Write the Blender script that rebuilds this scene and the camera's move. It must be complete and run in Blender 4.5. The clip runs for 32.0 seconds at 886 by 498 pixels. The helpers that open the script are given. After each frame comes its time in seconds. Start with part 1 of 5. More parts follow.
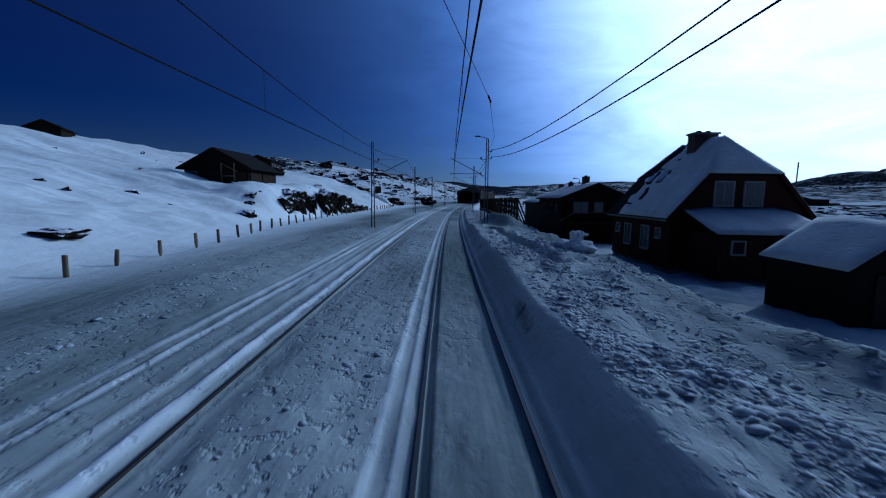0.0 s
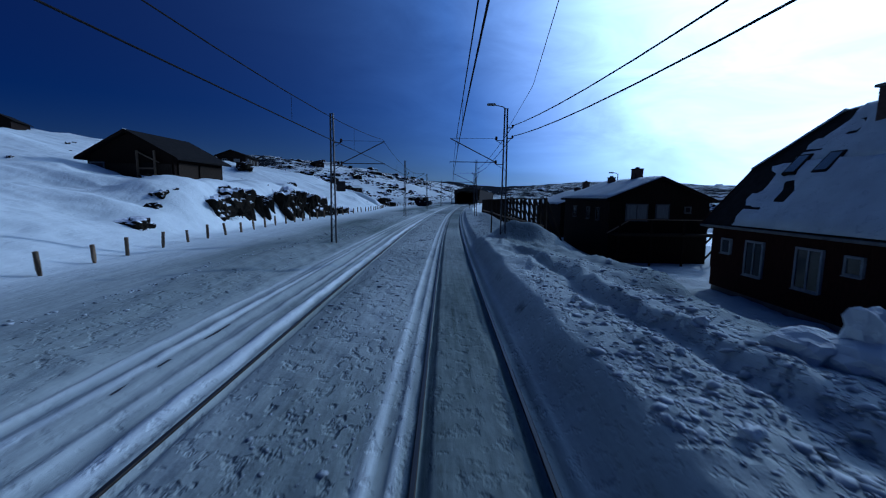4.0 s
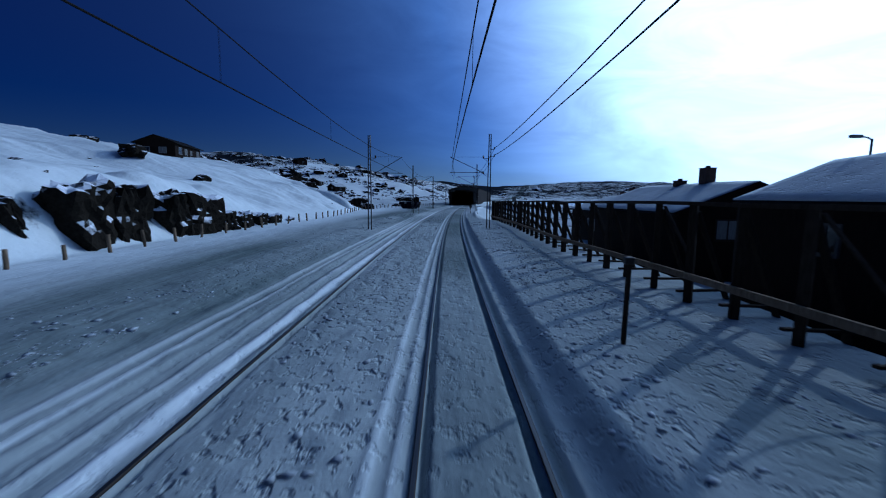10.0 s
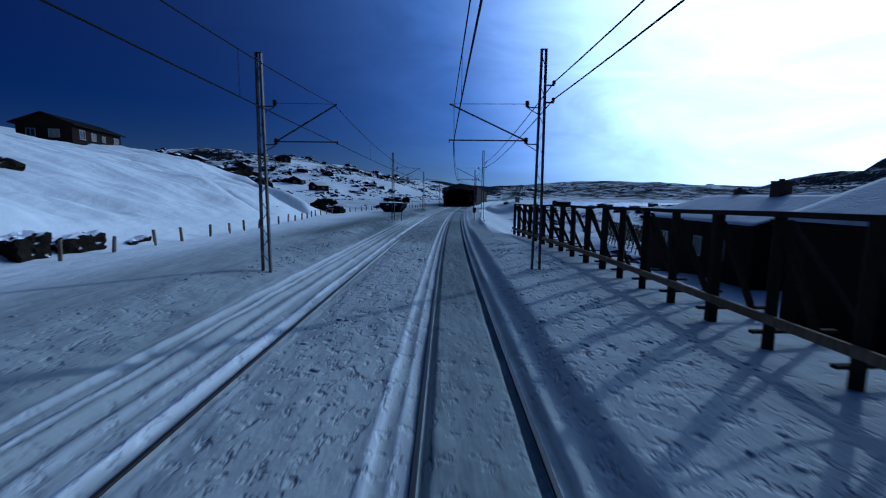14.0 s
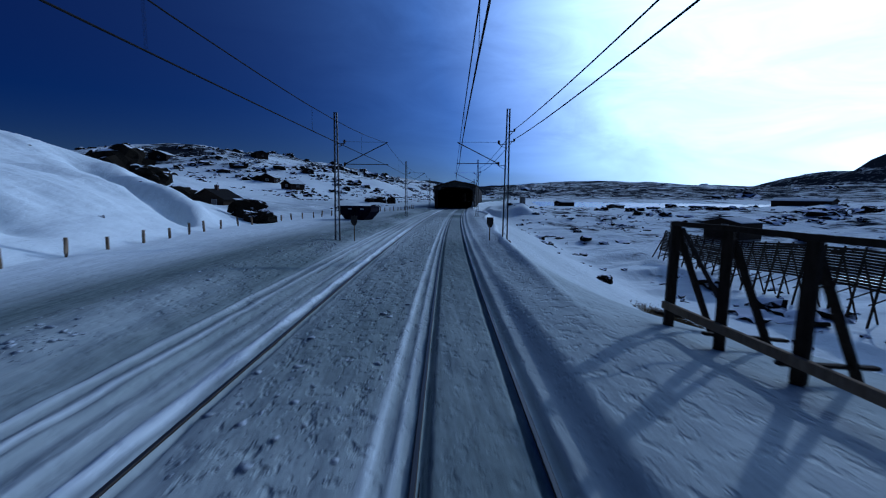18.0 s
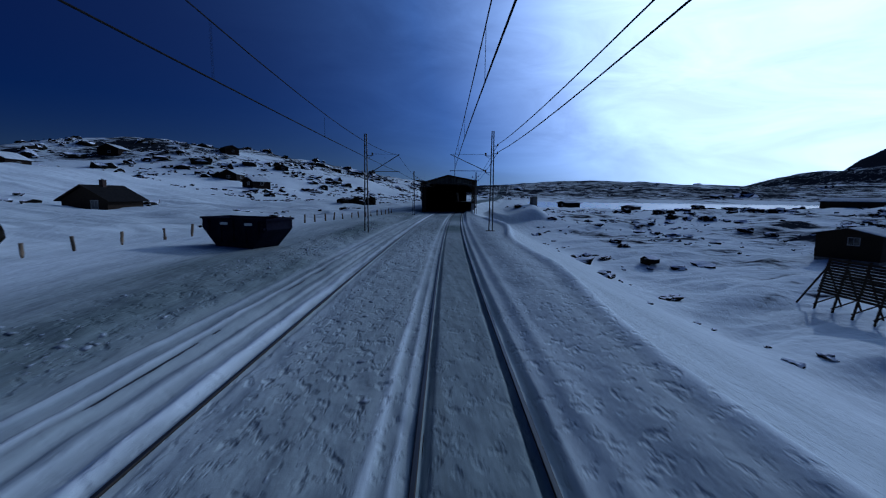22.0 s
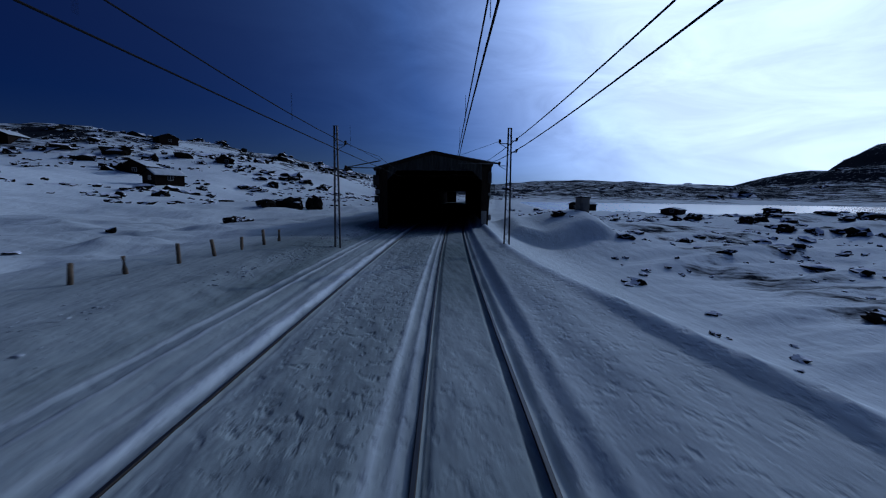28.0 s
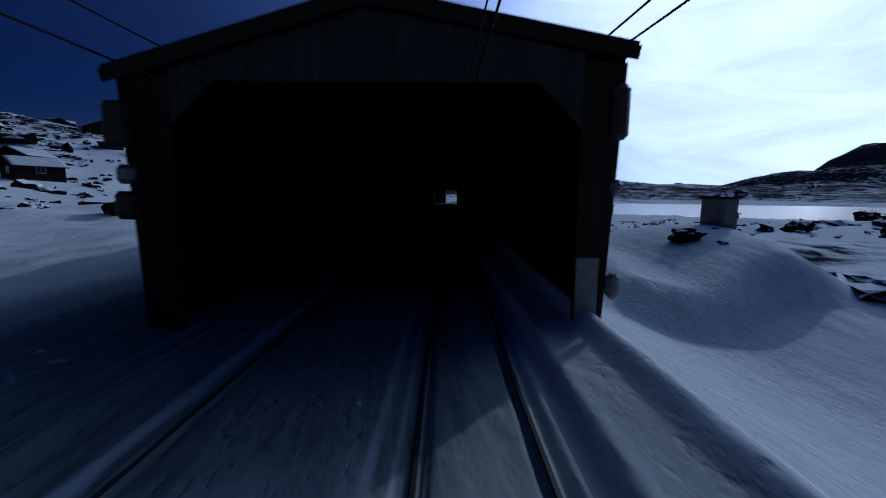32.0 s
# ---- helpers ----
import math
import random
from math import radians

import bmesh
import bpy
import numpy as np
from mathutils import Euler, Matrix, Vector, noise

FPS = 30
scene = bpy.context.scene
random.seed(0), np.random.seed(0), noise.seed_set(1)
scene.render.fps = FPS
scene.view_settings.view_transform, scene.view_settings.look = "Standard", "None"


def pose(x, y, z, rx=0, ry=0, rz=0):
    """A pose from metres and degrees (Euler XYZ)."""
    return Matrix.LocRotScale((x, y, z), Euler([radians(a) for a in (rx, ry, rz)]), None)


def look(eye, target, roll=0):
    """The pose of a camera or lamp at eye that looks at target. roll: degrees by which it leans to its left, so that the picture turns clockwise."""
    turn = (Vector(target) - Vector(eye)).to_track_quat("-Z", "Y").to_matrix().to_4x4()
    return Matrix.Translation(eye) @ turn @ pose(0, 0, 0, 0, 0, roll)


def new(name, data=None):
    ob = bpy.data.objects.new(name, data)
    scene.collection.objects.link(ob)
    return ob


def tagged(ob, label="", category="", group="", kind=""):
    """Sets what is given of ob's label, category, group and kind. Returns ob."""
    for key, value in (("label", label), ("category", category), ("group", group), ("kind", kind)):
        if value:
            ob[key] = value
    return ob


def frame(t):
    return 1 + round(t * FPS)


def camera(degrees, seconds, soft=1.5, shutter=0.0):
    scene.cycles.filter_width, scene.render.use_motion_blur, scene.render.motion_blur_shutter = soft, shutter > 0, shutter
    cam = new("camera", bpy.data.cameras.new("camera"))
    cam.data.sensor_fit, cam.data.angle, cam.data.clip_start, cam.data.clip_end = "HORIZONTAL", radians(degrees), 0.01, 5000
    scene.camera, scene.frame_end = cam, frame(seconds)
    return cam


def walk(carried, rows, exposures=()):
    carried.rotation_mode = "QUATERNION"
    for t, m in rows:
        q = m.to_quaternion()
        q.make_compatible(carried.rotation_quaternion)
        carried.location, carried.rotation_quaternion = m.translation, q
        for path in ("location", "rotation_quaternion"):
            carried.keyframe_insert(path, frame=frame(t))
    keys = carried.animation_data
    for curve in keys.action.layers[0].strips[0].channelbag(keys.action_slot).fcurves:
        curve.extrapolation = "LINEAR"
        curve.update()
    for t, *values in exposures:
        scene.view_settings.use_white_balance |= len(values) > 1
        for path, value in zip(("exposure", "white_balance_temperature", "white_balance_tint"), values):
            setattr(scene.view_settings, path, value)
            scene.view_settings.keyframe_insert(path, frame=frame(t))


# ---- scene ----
# The line: heading of the track (degrees) at every 50 m, rail top at z = 0, s along it, o to its right.
HEAD_AT = np.array([0, 50, 100, 150, 200, 250, 300.0])
HEADING = np.radians([0, -1.866, -4.149, -6.306, -8.915, -11.241, -13.426])
LINE_S = np.arange(-200.0, 1501.0, 1.0)
LINE_TH = np.interp(LINE_S, HEAD_AT, HEADING)
_dx, _dy = -np.sin(LINE_TH), np.cos(LINE_TH)
LINE_X = np.concatenate([[0], np.cumsum((_dx[1:] + _dx[:-1]) / 2)])
LINE_Y = np.concatenate([[0], np.cumsum((_dy[1:] + _dy[:-1]) / 2)])
LINE_X, LINE_Y = LINE_X - LINE_X[200], LINE_Y - LINE_Y[200]


def heading(s):
    return float(np.interp(s, LINE_S, LINE_TH))


def spot(s, o, z=0.0):
    """World place of a point s along the track, o to its right."""
    th = heading(s)
    return Vector((float(np.interp(s, LINE_S, LINE_X)) + o * math.cos(th), float(np.interp(s, LINE_S, LINE_Y)) + o * math.sin(th), z))


def stand(s, o, z=0.0, turn=0.0):
    """Pose at that point: local y along the track, local x to its right, turned by degrees."""
    p = spot(s, o, z)
    return pose(p.x, p.y, p.z, 0, 0, math.degrees(heading(s)) + turn)


cam = camera(92.55, 32.0, 1.15, 0.4)
SPEED_AT = np.arange(0, 33, 4.0)
SPEED = np.array([2.847, 3.594, 4.370, 5.192, 5.984, 6.542, 6.967, 7.281, 7.672])
_t = np.arange(0, 32.01, 0.05)
_v = np.interp(_t, SPEED_AT, SPEED)
_run = np.concatenate([[0], np.cumsum((_v[1:] + _v[:-1]) * 0.025)])
EYE, SIDE, PITCH, YAW, ROLL = 3.015, -0.464, -7.06, -0.10, 0.69
ROWS = []
for t in np.arange(0, 32.01, 1.0):
    s = float(np.interp(t, _t, _run))
    p = spot(s, SIDE, EYE)
    ROWS.append((float(t), pose(p.x, p.y, p.z) @ pose(0, 0, 0, 90 + PITCH, 0, math.degrees(heading(s)) + YAW) @ pose(0, 0, 0, 0, 0, ROLL)))
LOOKS = ((0, -2.32, 4700, 9), (5, -2.24, 4700, 9), (16, -2.22, 4700, 10), (22, -2.66, 4860, 13), (26, -2.85, 5020, 15), (32, -2.8, 5090, 16))
walk(cam, ROWS, LOOKS)

# ---- world and sun ----
SKY, VEIL, VEIL_FALL = 0.056, 12.0, 4.15
SUN_RIGHT, SUN_UP = 49.0, 24.0      # degrees to the right of +y, and above the horizon
world = bpy.data.worlds.new("winter_sky")
scene.world = world
world.use_nodes = True
wn, wl = world.node_tree.nodes, world.node_tree.links
wn.clear()
sky = wn.new("ShaderNodeTexSky")
sky.sky_type, sky.sun_disc = "NISHITA", False
sky.sun_elevation, sky.sun_rotation = radians(SUN_UP), radians(SUN_RIGHT)
sky.altitude, sky.air_density, sky.dust_density, sky.ozone_density = 1200, 1.0, 0.6, 4.0

_a, _e = radians(SUN_RIGHT), radians(SUN_UP)
SUN_WAY = Vector((math.sin(_a) * math.cos(_e), math.cos(_a) * math.cos(_e), math.sin(_e)))


def wmath(op, a, c=0.0):
    k = wn.new("ShaderNodeMath")
    k.operation = op
    for i, v in enumerate((a, c)):
        if isinstance(v, (int, float)):
            k.inputs[i].default_value = v
        else:
            wl.new(v, k.inputs[i])
    return k.outputs[0]


# thin bright veil of high cloud round the sun, with wisps
place = wn.new("ShaderNodeTexCoord").outputs["Generated"]
dot = wn.new("ShaderNodeVectorMath")
dot.operation = "DOT_PRODUCT"
wl.new(place, dot.inputs[0])
dot.inputs[1].default_value = SUN_WAY
away = wmath("ARCCOSINE", wmath("MINIMUM", dot.outputs["Value"], 0.9999))
wisp_map = wn.new("ShaderNodeMapping")
wisp_map.inputs["Scale"].default_value = (2.2, 2.2, 7.0)
wisp_map.inputs["Rotation"].default_value = (0.25, 0.15, 0.3)
wl.new(place, wisp_map.inputs[0])
wisp = wn.new("ShaderNodeTexNoise")
wisp.inputs["Scale"].default_value, wisp.inputs["Detail"].default_value, wisp.inputs["Roughness"].default_value = 1.6, 7, 0.6
wisp.inputs["Distortion"].default_value = 0.8
wl.new(wisp_map.outputs[0], wisp.inputs["Vector"])
veil = wmath("MULTIPLY", wmath("EXPONENT", wmath("MULTIPLY", wmath("MULTIPLY", away, away), -VEIL_FALL)), VEIL)
veil = wmath("MULTIPLY", wmath("MINIMUM", veil, 5.0), wmath("ADD", wmath("MULTIPLY", wisp.outputs["Fac"], 1.3), 0.35))
veil = wmath("ADD", veil, wmath("MULTIPLY", wmath("EXPONENT", wmath("MULTIPLY", away, -2.1)), 2.25))
rich = wn.new("ShaderNodeHueSaturation")
rich.inputs["Hue"].default_value, rich.inputs["Saturation"].default_value = 0.543, 1.5
wl.new(sky.outputs[0], rich.inputs["Color"])
bg = wn.new("ShaderNodeBackground")
bg.inputs[1].default_value = SKY
wl.new(rich.outputs[0], bg.inputs[0])
bg2 = wn.new("ShaderNodeBackground")
tint = wn.new("ShaderNodeValToRGB")
tint.color_ramp.elements[0].position, tint.color_ramp.elements[0].color = 0.28, (0.88, 0.97, 1.0, 1)
tint.color_ramp.elements[1].position, tint.color_ramp.elements[1].color = 0.62, (0.30, 0.52, 1.0, 1)
wl.new(wmath("MULTIPLY", away, 0.8), tint.inputs[0])
wl.new(tint.outputs[0], bg2.inputs[0])
wl.new(veil, bg2.inputs[1])
both = wn.new("ShaderNodeAddShader")
wl.new(bg.outputs[0], both.inputs[0])
wl.new(bg2.outputs[0], both.inputs[1])
out = wn.new("ShaderNodeOutputWorld")
wl.new(both.outputs[0], out.inputs[0])
sun = new("sun", bpy.data.lights.new("sun", "SUN"))
sun.data.energy, sun.data.angle, sun.data.color = 5.0, radians(0.6), (0.98, 0.97, 0.93)
sun.matrix_world = look((0, 0, 60), Vector((0, 0, 60)) - SUN_WAY)

# ---- materials ----
def material(name, rough=0.7, metal=0.0):
    m = bpy.data.materials.new(name)
    m.use_nodes = True
    n, l = m.node_tree.nodes, m.node_tree.links
    b = n["Principled BSDF"]
    b.inputs["Roughness"].default_value, b.inputs["Metallic"].default_value = rough, metal
    return m, n, l, b


def noise_tex(n, l, scale, detail=6, rough=0.55, coord="Object", stretch=None, distort=0.0):
    tc = n.new("ShaderNodeTexCoord")
    mp = n.new("ShaderNodeMapping")
    if stretch:
        mp.inputs["Scale"].default_value = stretch
    l.new(tc.outputs[coord], mp.inputs[0])
    t = n.new("ShaderNodeTexNoise")
    t.inputs["Scale"].default_value, t.inputs["Detail"].default_value, t.inputs["Roughness"].default_value = scale, detail, rough
    t.inputs["Distortion"].default_value = distort
    l.new(mp.outputs[0], t.inputs["Vector"])
    return t.outputs["Fac"]


def ramp(n, l, fac, stops):
    r = n.new("ShaderNodeValToRGB")
    e = r.color_ramp.elements
    while len(e) < len(stops):
        e.new(0.5)
    for k, (p, c) in zip(e, stops):
        k.position, k.color = p, (*c, 1) if len(c) == 3 else c
    l.new(fac, r.inputs[0])
    return r.outputs[0]


def bump(n, l, b, height, strength=0.3, distance=0.02, normal=None):
    k = n.new("ShaderNodeBump")
    k.inputs["Strength"].default_value, k.inputs["Distance"].default_value = strength, distance
    l.new(height, k.inputs["Height"])
    if normal:
        l.new(normal, k.inputs["Normal"])
    if b:
        l.new(k.outputs[0], b.inputs["Normal"])
    return k.outputs[0]


def mix(n, l, fac, a, c, kind="MIX"):
    k = n.new("ShaderNodeMix")
    k.data_type, k.blend_type = "RGBA", kind
    for sock, v in ((0, fac), (6, a), (7, c)):
        if isinstance(v, (int, float)):
            k.inputs[sock].default_value = v
        elif isinstance(v, tuple):
            k.inputs[sock].default_value = (*v, 1)
        else:
            l.new(v, k.inputs[sock])
    return k.outputs[2]


def maths(n, l, op, a, c=0.0, clamp=False):
    k = n.new("ShaderNodeMath")
    k.operation, k.use_clamp = op, clamp
    for i, v in enumerate((a, c)):
        if isinstance(v, (int, float)):
            k.inputs[i].default_value = v
        else:
            l.new(v, k.inputs[i])
    return k.outputs[0]


def simple(name, c1, c2, scale, rough=0.7, metal=0.0, stretch=None, relief=0.2, depth=0.01, spots=None):
    """A surface of two colours with grain at two scales and fine relief."""
    m, n, l, b = material(name, rough, metal)
    b.inputs["Specular IOR Level"].default_value = 0.3 if metal else 0.03
    big = noise_tex(n, l, scale, 4, 0.6, stretch=stretch)
    fine = noise_tex(n, l, scale * 9, 5, 0.65, stretch=stretch)
    both = maths(n, l, "ADD", maths(n, l, "MULTIPLY", big, 0.6), maths(n, l, "MULTIPLY", fine, 0.4))
    col = ramp(n, l, both, [(0.35, c1), (0.65, c2)])
    info = n.new("ShaderNodeObjectInfo")
    shade = maths(n, l, "ADD", maths(n, l, "MULTIPLY", info.outputs["Random"], 0.3), 0.85)
    hsv = n.new("ShaderNodeHueSaturation")
    l.new(shade, hsv.inputs["Value"])
    l.new(col, hsv.inputs["Color"])
    l.new(hsv.outputs[0], b.inputs["Base Color"])
    bump(n, l, b, fine, relief, depth)
    return m


def snow_material(name, ground=False):
    m, n, l, b = material(name, 0.9)
    b.inputs["Specular IOR Level"].default_value = 0.0
    big = noise_tex(n, l, 0.12, 5, 0.55)
    mid = noise_tex(n, l, 1.3, 4, 0.5)
    clump = noise_tex(n, l, 4.6, 3, 0.55, stretch=(1.0, 0.75, 1.0))
    fine = noise_tex(n, l, 16.0, 6, 0.65)
    col = ramp(n, l, big, [(0.3, (0.695, 0.755, 0.765)), (0.7, (0.81, 0.868, 0.87))])
    col = mix(n, l, 0.3, col, ramp(n, l, mid, [(0.35, (0.57, 0.625, 0.635)), (0.62, (0.79, 0.848, 0.85))]))
    # pits and clods a hand or two wide, with only a little fine grain
    pits = ramp(n, l, clump, [(0.27, (0, 0, 0)), (0.46, (1, 1, 1))])
    h = maths(n, l, "ADD", maths(n, l, "MULTIPLY", pits, 0.48), maths(n, l, "MULTIPLY", fine, 0.10))
    h = maths(n, l, "ADD", h, maths(n, l, "MULTIPLY", mid, 0.35))
    strength, distance = 0.9, 0.16
    if ground:
        geo = n.new("ShaderNodeNewGeometry")
        sep = n.new("ShaderNodeSeparateXYZ")
        l.new(geo.outputs["Normal"], sep.inputs[0])
        patch = noise_tex(n, l, 0.05, 9, 0.72, distort=0.6)
        wide = noise_tex(n, l, 0.006, 9, 0.72)
        far = noise_tex(n, l, 0.03, 9, 0.72, stretch=(1, 0.35, 3))
        steep = maths(n, l, "SUBTRACT", 1.0, sep.outputs[2])
        k = maths(n, l, "ADD", maths(n, l, "MULTIPLY", steep, 1.3), patch)
        k = maths(n, l, "ADD", k, maths(n, l, "MULTIPLY", maths(n, l, "SUBTRACT", wide, 0.5), 0.4))
        k = maths(n, l, "ADD", k, maths(n, l, "MULTIPLY", maths(n, l, "SUBTRACT", far, 0.5), 0.9))
        # wind-swept heather and stones in long streaks
        wind = n.new("ShaderNodeMapping")
        wind.inputs["Rotation"].default_value = (0, 0, 0.5)
        wind.inputs["Scale"].default_value = (0.07, 0.42, 0.3)
        l.new(n.new("ShaderNodeTexCoord").outputs["Object"], wind.inputs[0])
        swept = n.new("ShaderNodeTexNoise")
        swept.inputs["Scale"].default_value, swept.inputs["Detail"].default_value, swept.inputs["Roughness"].default_value = 1.0, 8, 0.66
        swept.inputs["Distortion"].default_value = 0.5
        l.new(wind.outputs[0], swept.inputs["Vector"])
        k = maths(n, l, "ADD", k, maths(n, l, "MULTIPLY", maths(n, l, "SUBTRACT", swept.outputs["Fac"], 0.5), 0.75))
        attr = n.new("ShaderNodeAttribute")
        attr.attribute_name = "bare"
        k = maths(n, l, "ADD", k, attr.outputs["Fac"])
        # dark rock tinted blue, so distance haze sits in its colour
        rock_c = ramp(n, l, fine, [(0.3, (0.010, 0.0125, 0.0165)), (0.7, (0.030, 0.035, 0.045))])
        edge = n.new("ShaderNodeMapRange")
        edge.inputs[1].default_value, edge.inputs[2].default_value = 0.65, 0.79
        l.new(k, edge.inputs[0])
        # grit and brake dust trodden into the snow between the rails, plus painted shade
        grit_shade = n.new("ShaderNodeAttribute")
        grit_shade.attribute_name = "grit_shade"
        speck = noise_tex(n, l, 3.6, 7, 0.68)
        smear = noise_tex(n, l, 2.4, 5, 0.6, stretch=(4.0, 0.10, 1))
        dirt_shade = ramp(n, l, maths(n, l, "ADD", maths(n, l, "MULTIPLY", speck, 0.4), maths(n, l, "MULTIPLY", smear, 0.6)), [(0.34, (0.095, 0.117, 0.112)), (0.46, (0.140, 0.174, 0.171)), (0.62, (0.19, 0.232, 0.228))])
        col = mix(n, l, grit_shade.outputs["Fac"], col, dirt_shade)
        col = mix(n, l, edge.outputs[0], col, rock_c)
        crumb = n.new("ShaderNodeAttribute")
        crumb.attribute_name = "crumb"
        drift = noise_tex(n, l, 0.7, 4, 0.5, stretch=(1.4, 0.5, 1))
        shallow = maths(n, l, "ADD", maths(n, l, "MULTIPLY", h, crumb.outputs["Fac"]), maths(n, l, "MULTIPLY", drift, 0.9))
        l.new(col, b.inputs["Base Color"])
        bump(n, l, b, shallow, strength, distance)
        return m
    grey = noise_tex(n, l, 0.8, 5, 0.6)
    col = mix(n, l, ramp(n, l, grey, [(0.3, (0.35, 0.35, 0.35)), (0.7, (0.65, 0.65, 0.65))]), col, (0.36, 0.385, 0.41))
    l.new(col, b.inputs["Base Color"])
    bump(n, l, b, h, strength, distance * 0.5)
    return m


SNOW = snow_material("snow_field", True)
ROOF_SNOW = snow_material("roof_snow")
CLOD_SNOW = simple("dirty_clod_snow", (0.30, 0.34, 0.37), (0.46, 0.50, 0.54), 3.0, 0.9, relief=0.2)


def rock_material(name, low, high):
    """Dark rock that keeps snow on its flatter tops."""
    m, n, l, b = material(name, 0.9)
    b.inputs["Specular IOR Level"].default_value = 0.0
    big = noise_tex(n, l, 0.9, 7, 0.65)
    fine = noise_tex(n, l, 7.0, 7, 0.7)
    rock = mix(n, l, 0.5, ramp(n, l, big, [(0.3, (0.006, 0.0055, 0.005)), (0.7, (0.024, 0.021, 0.016))]),
               ramp(n, l, fine, [(0.3, (0.005, 0.0045, 0.004)), (0.7, (0.034, 0.03, 0.024))]))
    geo = n.new("ShaderNodeNewGeometry")
    sep = n.new("ShaderNodeSeparateXYZ")
    l.new(geo.outputs["Normal"], sep.inputs[0])
    k = maths(n, l, "ADD", sep.outputs[2], maths(n, l, "MULTIPLY", maths(n, l, "SUBTRACT", big, 0.5), 0.9))
    edge = n.new("ShaderNodeMapRange")
    edge.inputs[1].default_value, edge.inputs[2].default_value = low, high
    l.new(k, edge.inputs[0])
    l.new(mix(n, l, edge.outputs[0], rock, (0.82, 0.85, 0.89)), b.inputs["Base Color"])
    bump(n, l, b, fine, 0.6, 0.06)
    return m


ROCK = rock_material("bare_crag", 0.84, 0.92)
SNOWY_ROCK = rock_material("snow_capped_rock", 0.55, 0.68)
CLIFF_ROCK = rock_material("cliff_rock", 0.52, 0.70)
RAIL_TOP = simple("worn_rail_head", (0.03, 0.032, 0.034), (0.07, 0.072, 0.075), 3.0, 0.42, 0.5, stretch=(1, 0.02, 1), relief=0.05)
RAIL_SIDE = simple("rusty_rail_side", (0.02, 0.017, 0.014), (0.045, 0.034, 0.027), 6.0, 0.8, 0.1)
STEEL = simple("galvanised_mast_steel", (0.05, 0.05, 0.053), (0.11, 0.11, 0.115), 4.0, 0.6, 0.6)
WIRE = simple("dark_copper_wire", (0.010, 0.010, 0.011), (0.018, 0.018, 0.018), 5.0, 0.7, 0.0)
PORCELAIN = simple("brown_porcelain", (0.035, 0.02, 0.015), (0.055, 0.03, 0.02), 9.0, 0.3)
DARK_WOOD = simple("brown_stained_boards", (0.009, 0.0065, 0.0055), (0.022, 0.015, 0.012), 3.0, 0.75, stretch=(6, 6, 0.6), relief=0.35)
RED_WOOD = simple("dark_red_boards", (0.022, 0.009, 0.007), (0.045, 0.017, 0.013), 3.0, 0.7, stretch=(6, 6, 0.6), relief=0.3)
GREY_WOOD = simple("weathered_timber", (0.10, 0.075, 0.05), (0.24, 0.18, 0.12), 4.0, 0.85, stretch=(5, 5, 0.8), relief=0.5)
TAR_WOOD = simple("dark_weathered_timber", (0.018, 0.014, 0.011), (0.045, 0.035, 0.026), 4.0, 0.85, stretch=(5, 5, 0.8), relief=0.5)
WHITE_PAINT = simple("white_window_paint", (0.20, 0.20, 0.195), (0.32, 0.32, 0.31), 5.0, 0.5, relief=0.05)
DULL_PAINT = simple("weathered_window_paint", (0.06, 0.058, 0.055), (0.11, 0.105, 0.10), 5.0, 0.6, relief=0.05)
BRICK = simple("dark_chimney_brick", (0.05, 0.035, 0.03), (0.10, 0.07, 0.06), 5.0, 0.85, relief=0.4)
ROOF_TAR = simple("dark_roofing_felt", (0.008, 0.008, 0.008), (0.02, 0.019, 0.019), 3.0, 0.85, relief=0.4)
TIN = simple("corrugated_shed_sheet", (0.022, 0.024, 0.022), (0.05, 0.052, 0.048), 1.2, 0.6, 0.3, stretch=(3, 3, 0.5), relief=0.2)
CONCRETE = simple("weathered_concrete", (0.11, 0.108, 0.10), (0.21, 0.205, 0.19), 2.0, 0.85, relief=0.4)
NAVY = simple("dark_blue_container_paint", (0.004, 0.0045, 0.012), (0.011, 0.012, 0.026), 2.0, 0.7, 0.0, relief=0.2)
PLATE = simple("dark_sign_back", (0.03, 0.026, 0.02), (0.05, 0.045, 0.04), 6.0, 0.55, 0.3)
LAMP_GREY = simple("grey_lamp_housing", (0.12, 0.12, 0.12), (0.2, 0.2, 0.2), 6.0, 0.45, 0.4)


def glass_material():
    m, n, l, b = material("window_pane", 0.06)
    b.inputs["Base Color"].default_value = (0.012, 0.014, 0.018, 1)
    b.inputs["Specular IOR Level"].default_value = 0.45
    bump(n, l, b, noise_tex(n, l, 1.5, 2), 0.05, 0.01)
    return m


PANE = glass_material()
CURTAIN = simple("pale_curtain", (0.12, 0.12, 0.12), (0.22, 0.22, 0.215), 8.0, 0.9, stretch=(4, 4, 0.3), relief=0.3)


def lake_material():
    m, n, l, b = material("wet_lake_ice", 0.16)
    t = noise_tex(n, l, 0.05, 6, 0.6)
    l.new(ramp(n, l, t, [(0.4, (0.05, 0.065, 0.08)), (0.6, (0.22, 0.25, 0.28))]), b.inputs["Base Color"])
    f = noise_tex(n, l, 1.2, 5, 0.6)
    bump(n, l, b, f, 0.3, 0.05)
    return m


LAKE = lake_material()

